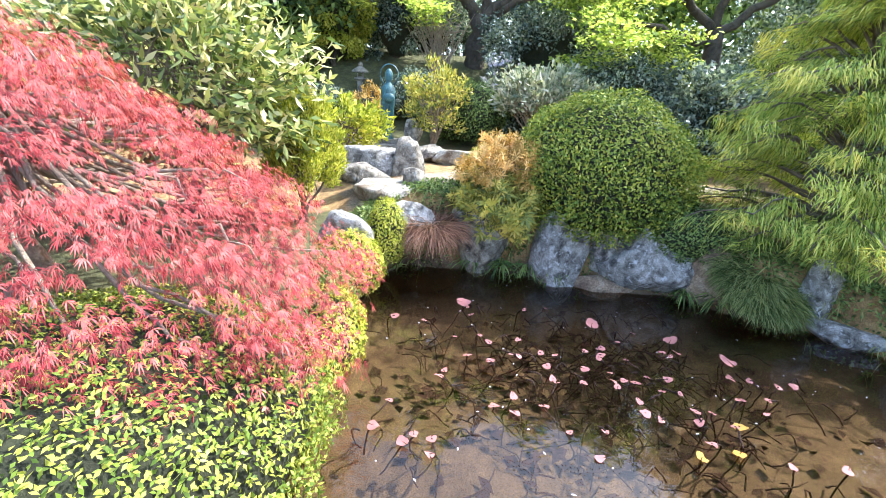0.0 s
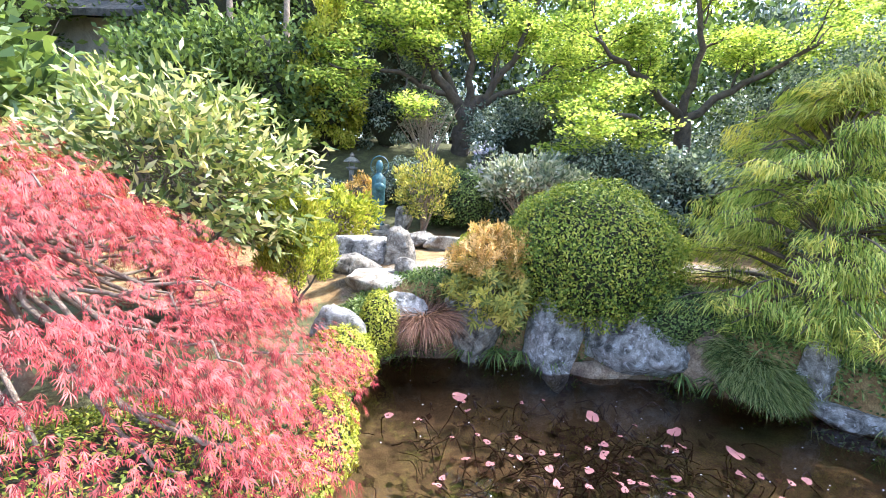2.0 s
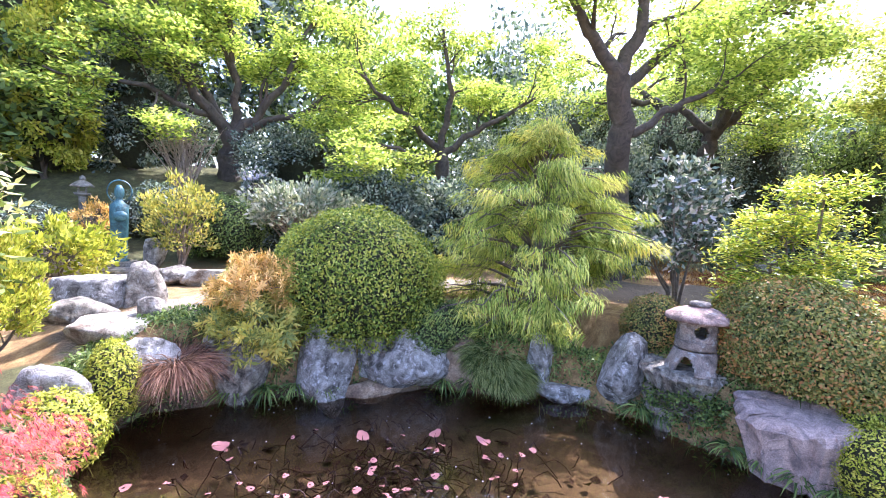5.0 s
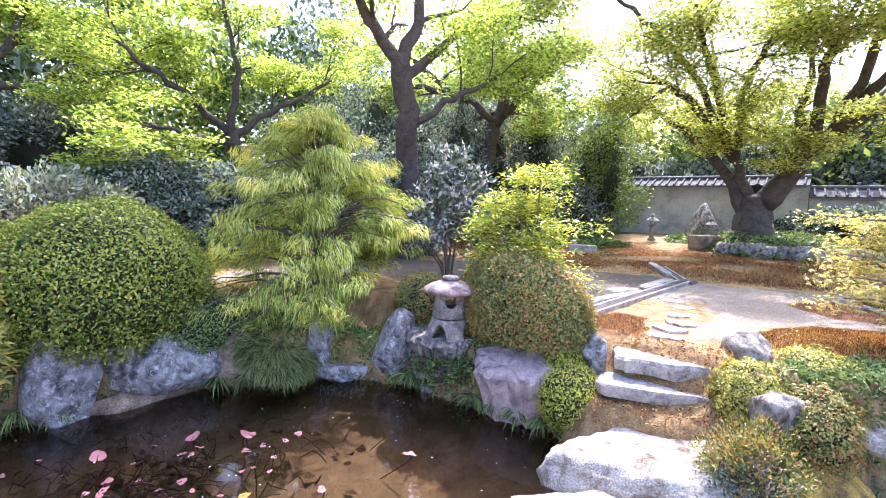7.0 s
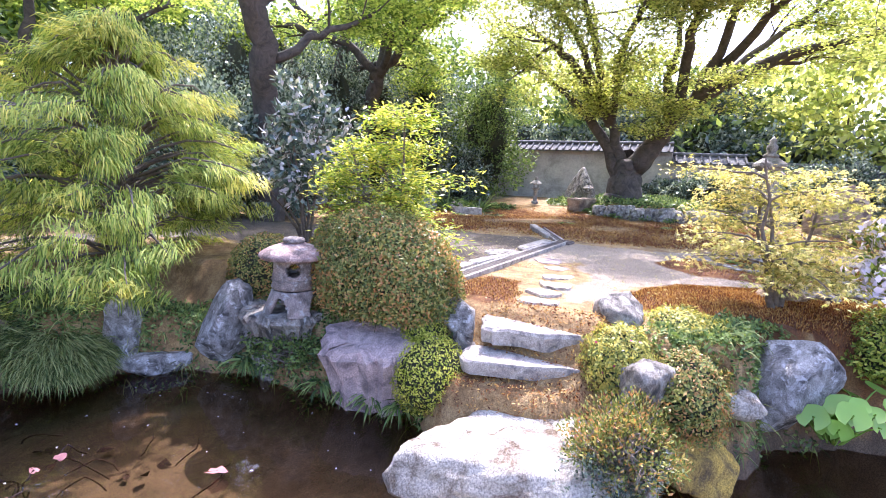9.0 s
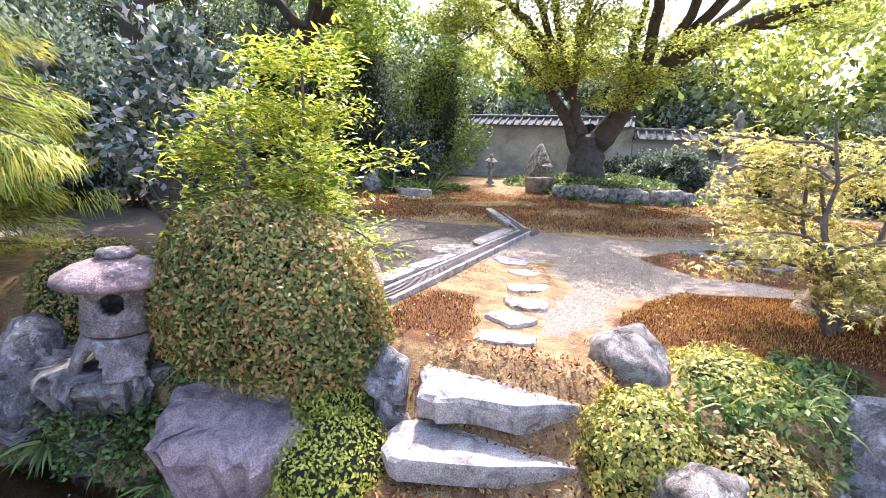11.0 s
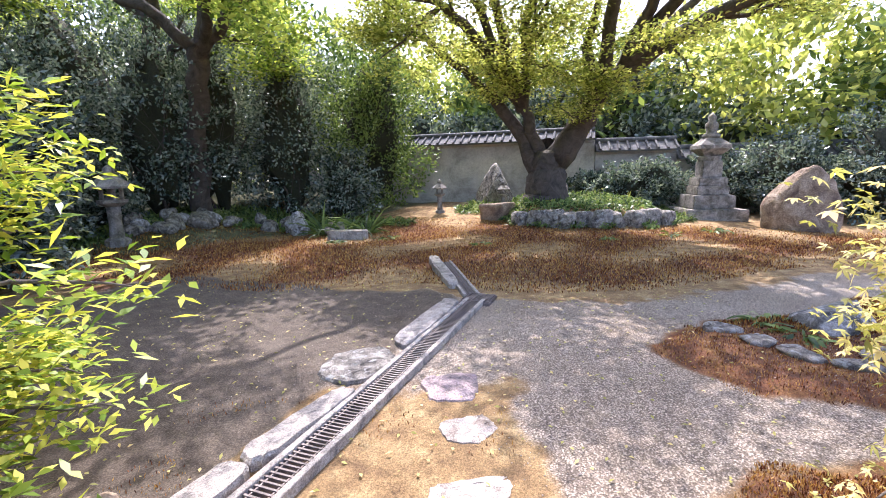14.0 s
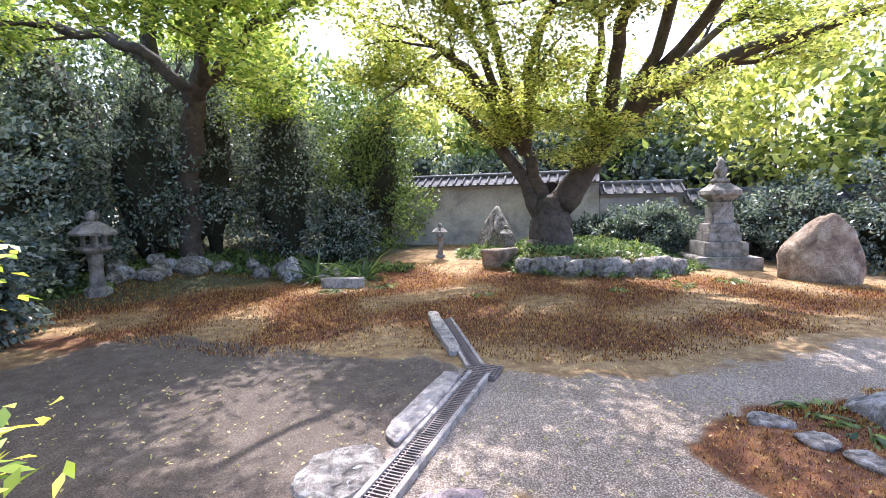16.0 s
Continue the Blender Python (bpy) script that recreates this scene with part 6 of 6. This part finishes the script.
def lily_bed():
    rng = np.random.default_rng(8)
    k = 0
    for cx, cy, sx, sy, n in ((1.15, 2.85, 0.55, 0.3, 46), (0.2, 3.4, 0.4, 0.3, 12), (0.1, 2.2, 0.5, 0.3, 12), (1.55, 2.3, 0.35, 0.25, 7)):
        for i in range(n):
            x, y = rng.normal(cx, sx), rng.normal(cy, sy)
            if outline_distance(np.array([x]), np.array([y]), POND)[0] < -0.25 and y > 1.2:
                h = rng.choice([0.008, 0.02, 0.05, 0.1], p=[0.6, 0.27, 0.09, 0.04])
                lily((x, y, 0.004), rng.uniform(0.04, 0.08), h, 200 + k)
                k += 1
    for x, y, h in ((0.03, 3.88, 0.04), (1.11, 3.55, 0.1), (2.14, 3.27, 0.01), (1.75, 3.45, 0.06), (2.9, 2.0, 0.05)):
        lily((x, y, 0.004), 0.13, h, 260 + k)
        k += 1
    for x, y in ((1.35, 2.15), (1.6, 2.2), (1.75, 2.45)):
        lily((x, y, 0.004), 0.085, 0.006, 280 + k, M_LILY_OLD)
        k += 1
    # old stems and sunken leaves lying on the pond floor
    lines = []
    for i in range(380):
        x, y = rng.normal(0.95, 0.75), rng.normal(2.9, 0.55)
        a, l = rng.uniform(0, 6.28), rng.uniform(0.08, 0.3)
        z = rng.uniform(-0.22, -0.02)
        lines.append(path_line([(x, y, z - 0.05), (x + math.cos(a) * l * 0.5, y + math.sin(a) * l * 0.5, z + rng.uniform(0, 0.06)), (x + math.cos(a + 0.5) * l, y + math.sin(a + 0.5) * l, z)], 0.006, 0.004, rng, 0.005, 3))
    v, f = tubes(lines, 5)
    ob = mesh_object("sunken_stems", v, f, M_STEM, None, True)
    tagged(ob, "tangle of dark old lily stems under the water", "plant debris", kind="stuff")
    n = 420
    P = np.stack([rng.normal(0.95, 0.8, n), rng.normal(2.85, 0.6, n), rng.uniform(-0.24, -0.2, n)], 1)
    v, f = facing(P, unit(np.array([0, 0, 1.0]) + rng.normal(0, 0.3, P.shape)), rng.uniform(0.05, 0.16, n), rng.uniform(0.04, 0.1, n), rng, 0.2)
    ob = mesh_object("sunken_leaves", v, f, M_STEM)
    tagged(ob, "dark rotting leaves on the pond floor", "plant debris", kind="stuff")


lily_bed()


# ---- round leaves at the right-hand pool ----
def round_leaf_plant(at, count, seed):
    rng = np.random.default_rng(seed)
    ob = thing("round_leaf_plant", at, "clump of large bright green round leaves at the pool", "plant")
    for k in range(count):
        a, r, h, s = rng.uniform(0, 6.28), rng.uniform(0.05, 0.38), rng.uniform(0.08, 0.32), rng.uniform(0.055, 0.1)
        p = np.array([math.cos(a) * r, math.sin(a) * r, h])
        n = unit(np.array([math.cos(a) * 0.5 - 0.4, math.sin(a) * 0.5, 1.0]) + rng.normal(0, 0.15, 3))
        u = unit(np.cross(n, (0.3, 1, 0)))
        w = np.cross(n, u)
        bm = bmesh.new()
        c = bm.verts.new(p - n * 0.02)
        ring = [bm.verts.new(p + (u * math.cos(b) + w * math.sin(b)) * s * (1 + 0.06 * math.sin(5 * b))) for b in np.linspace(0.3, 5.98, 15)]
        for x, y in zip(ring, ring[1:]):
            bm.faces.new((c, x, y))
        part("leaf", bm, M_FARF, ob, "", True)
        v, f = tubes([path_line([(p[0] * 0.2, p[1] * 0.2, -0.05), (p[0] * 0.7, p[1] * 0.7, h * 0.7), tuple(p)], 0.007, 0.005, rng, 0.003)], 5)
        mesh_object("stalk", v, f, M_FARF, ob, True)


round_leaf_plant((5.38, -1.36, 0.24), 34, 300)


# ---- moss carpet and ferns in the moss ----
def moss_carpet():
    rng = np.random.default_rng(21)
    P = []
    for poly, n in ((PATCH, 60000), (ISLAND, 20000), (STEP_MOSS, 4000)):
        q = np.array(poly)
        p = rng.uniform(q.min(0), q.max(0), (n, 2))
        P.append(p[outline_distance(p[:, 0], p[:, 1], poly) + 0.1 * ripple(p[:, 0] * 4, p[:, 1] * 4) < 0.02])
    p = rng.uniform((8.6, -4.0), (15.0, 9.0), (115000, 2))
    keep = (ripple(p[:, 0] * 0.9 + 2, p[:, 1] * 1.1) + rng.normal(0, 0.45, len(p)) > -0.4) & (outline_distance(p[:, 0], p[:, 1], GRAVEL) > 0.35)
    P.append(p[keep])
    p = rng.uniform((4.6, 0.0), (7.2, 2.6), (6000, 2))
    keep = (outline_distance(p[:, 0], p[:, 1], GRAVEL) > 0.15) & (ripple(p[:, 0] * 3, p[:, 1] * 3) > 0.25) & (p[:, 0] > 4.95)
    P.append(p[keep])
    p = np.concatenate(P)
    z = ground_height(p[:, 0], p[:, 1]) - 0.005
    P = np.column_stack([p, z])
    D = unit(np.array([0, 0, 1.0]) + rng.normal(0, 0.3, P.shape))
    v, f = blades(P, D, rng.uniform(0.5, 1.4, len(P)) * np.where(P[:, 0] > 8.6, 0.036, 0.022), np.where(P[:, 0] > 8.6, 0.011, 0.006), rng)
    ob = mesh_object("moss", v, f, M_MOSS)
    tagged(ob, "rusty haircap moss carpet with upright stalks", "moss", kind="stuff")


moss_carpet()


def mound_growth():
    """Ivy and grass over the maple mound, and low leaves under the dark shrubs."""
    rng = np.random.default_rng(35)
    p = rng.uniform((14.3, -1.2), (17.4, 4.6), (15000, 2))
    dist = outline_distance(p[:, 0], p[:, 1], MOUND) + 0.25 * ripple(p[:, 0] * 3, p[:, 1] * 3)
    p = p[(dist < 0.1) | (p[:, 0] > 15.4) & (dist < 1.2)]
    q = rng.uniform((9.4, 4.8), (14.6, 10.0), (24000, 2))
    edge = q[:, 1] - 8.6 + 0.35 * ripple(q[:, 0] * 2, q[:, 1] * 2) + 1.7 * np.maximum(q[:, 0] - 12.1, 0)
    p = np.concatenate([p, q[(edge > 0) & (edge < 3.5)]])
    P = np.column_stack([p, ground_height(p[:, 0], p[:, 1]) + rng.uniform(0, 0.09, len(p))])
    v, f = facing(P, unit(np.array([-0.5, 0, 0.8]) + rng.normal(0, 0.5, P.shape)), rng.uniform(0.05, 0.12, len(P)), 0.05, rng, 0.8)
    tagged(mesh_object("mound_growth", v, f, M_MID), "low green leaves over the maple mound and under shrubs", "ground cover", kind="stuff")
    Q = np.repeat(P[rng.choice(len(P), 500)], 9, 0)
    D = unit(np.array([-0.2, 0, 0.7]) + rng.normal(0, 0.7, Q.shape))
    v, f = ribbons(Q, D, rng.uniform(0.12, 0.34, len(Q)), 0.02, rng, 3, 1.5)
    tagged(mesh_object("mound_grass", v, f, M_GRASS), "thin grass on the maple mound", "ground cover", kind="stuff")


mound_growth()
for k, (x, y, s) in enumerate([(8.55, -0.9, 0.3), (8.8, -0.75, 0.28), (12.4, 2.6, 0.3), (12.8, 4.6, 0.35), (14.0, -0.6, 0.4), (13.5, 5.4, 0.4), (12.0, 5.3, 0.3), (14.6, -1.4, 0.35), (13.4, 0.5, 0.25)]):
    tuft("fern", g(x, y, 0.02), "bright green fern in the moss", M_MID, 90, s, 0.05, 320 + k, 1.5, 1.4, 0.12, "moss ferns")
for k, (x, y) in enumerate([(12.9, 6.15), (13.1, 5.75), (13.2, 5.35)]):
    tuft("strap_leaf_plant", g(x, y, 0.02), "strap-leaved plant by the dark shrubs", M_MID, 46, 0.85, 0.07, 335 + k, 1.2, 0.6, 0.1, "strap plants")


# ---- house and tall stems beyond the rise ----
def house(at, turn):
    ob = thing("house", at, "white plastered house with a dark tiled roof, behind the trees", "house", turn=turn)
    part("wall", box(7, 5, 5.2, (0, 0, 2.6), 0.02, 1), M_PLASTER, ob)
    bm = bmesh.new()
    v = [bm.verts.new(p) for p in ((-4.2, -3.3, 5.0), (4.2, -3.3, 5.0), (4.2, 3.3, 5.0), (-4.2, 3.3, 5.0), (-4.2, 0, 7.2), (4.2, 0, 7.2), (-4.2, -3.3, 5.2), (4.2, -3.3, 5.2), (4.2, 3.3, 5.2), (-4.2, 3.3, 5.2), (-4.2, 0, 7.4), (4.2, 0, 7.4))]
    for q in ((6, 7, 11, 10), (8, 9, 10, 11), (0, 4, 5, 1), (2, 5, 4, 3), (0, 1, 7, 6), (2, 3, 9, 8), (0, 6, 10, 4), (3, 4, 10, 9), (1, 5, 11, 7), (2, 8, 11, 5)):
        bm.faces.new([v[i] for i in q])
    bmesh.ops.recalc_face_normals(bm, faces=bm.faces)
    part("roof", bm, M_TILE, ob, "dark grey tiled roof")
    for x in (-2.0, 1.5):
        w = part("window", box(1.2, 0.12, 1.3, (x, -2.5, 3.3), 0.01, 1), M_TIMBER, ob, "dark timber window")
        part("pane", box(1.0, 0.02, 1.1, (x, -2.57, 3.3), 0, 1), M_TILE, w)


house((-11.2, 18.0, 1.0), -8)
for k, (x, y, h) in enumerate([(-5.6, 11.9, 8.0), (-4.25, 11.9, 8.5)]):
    rng = np.random.default_rng(k)
    v, f = tubes([path_line([(0, 0, -0.2), (0.05, 0, h * 0.5), (0, 0, h)], 0.09, 0.05, rng, 0.01)], 8)
    o = mesh_object("conifer_tree", v, f, M_BARK_PALE, None, True)
    o.location = g(x, y)
    tagged(o, "tall straight pale conifer trunk", "tree", "conifer trunks")


# ---- fallen leaves and loose pebbles ----
def litter():
    rng = np.random.default_rng(77)
    p = rng.uniform((4.9, -0.6), (10.5, 5.0), (1500, 2))
    P = np.column_stack([p, ground_height(p[:, 0], p[:, 1]) + 0.012])
    v, f = facing(P, unit(np.array([0, 0, 1.0]) + rng.normal(0, 0.25, P.shape)), rng.uniform(0.015, 0.04, len(P)), 0.016, rng, 0.3)
    tagged(mesh_object("fallen_leaves", v, f, M_TAN), "pale fallen leaves scattered on the ground", "leaf litter", kind="stuff")
    p = rng.uniform((4.05, 0.1), (5.0, 1.15), (2600, 2))
    P = np.column_stack([p, ground_height(p[:, 0], p[:, 1]) + rng.uniform(0.005, 0.03, len(p))])
    v, f = facing(P, unit(np.array([0, 0, 1.0]) + rng.normal(0, 0.6, P.shape)), rng.uniform(0.015, 0.045, len(P)), 0.011, rng, 0.5)
    tagged(mesh_object("dry_leaves", v, f, M_MOSS), "golden dry moss and leaves between the steps", "leaf litter", kind="stuff")
    p = rng.uniform((-0.6, 1.2), (4.0, 4.8), (110, 2))
    p = p[outline_distance(p[:, 0], p[:, 1], POND) < -0.1]
    P = np.column_stack([p, np.full(len(p), 0.003)])
    v, f = facing(P, np.tile([0, 0, 1.0], (len(P), 1)), rng.uniform(0.01, 0.03, len(P)), 0.012, rng, 0.02)
    tagged(mesh_object("floating_petals", v, f, M_PETAL), "small pale petals floating on the pond", "leaf litter", kind="stuff")
    p = rng.uniform((5.2, -1.4), (9.6, 2.6), (6000, 2))
    dist = outline_distance(p[:, 0], p[:, 1], GRAVEL)
    p = p[dist < 0.25]
    n = len(p)
    r = rng.uniform(0.002, 0.005, n)[:, None]
    c = np.column_stack([p, ground_height(p[:, 0], p[:, 1]) + 0.003])
    shape = np.array([[1, 0, 0], [0, 1, 0], [-1, 0, 0], [0, -1, 0], [0, 0, 0.7], [0, 0, -0.7]], float)
    v = (c[:, None] + (shape[None] + rng.normal(0, 0.22, (n, 6, 3))) * r[:, None]).reshape(-1, 3)
    t = np.array([[0, 1, 4], [1, 2, 4], [2, 3, 4], [3, 0, 4], [1, 0, 5], [2, 1, 5], [3, 2, 5], [0, 3, 5]])
    f = (t[None] + (np.arange(n) * 6)[:, None, None]).reshape(-1, 3)
    tagged(mesh_object("pebbles", v, f, M_SLAB), "loose pale pebbles on the gravel path", "gravel", kind="stuff")


litter()
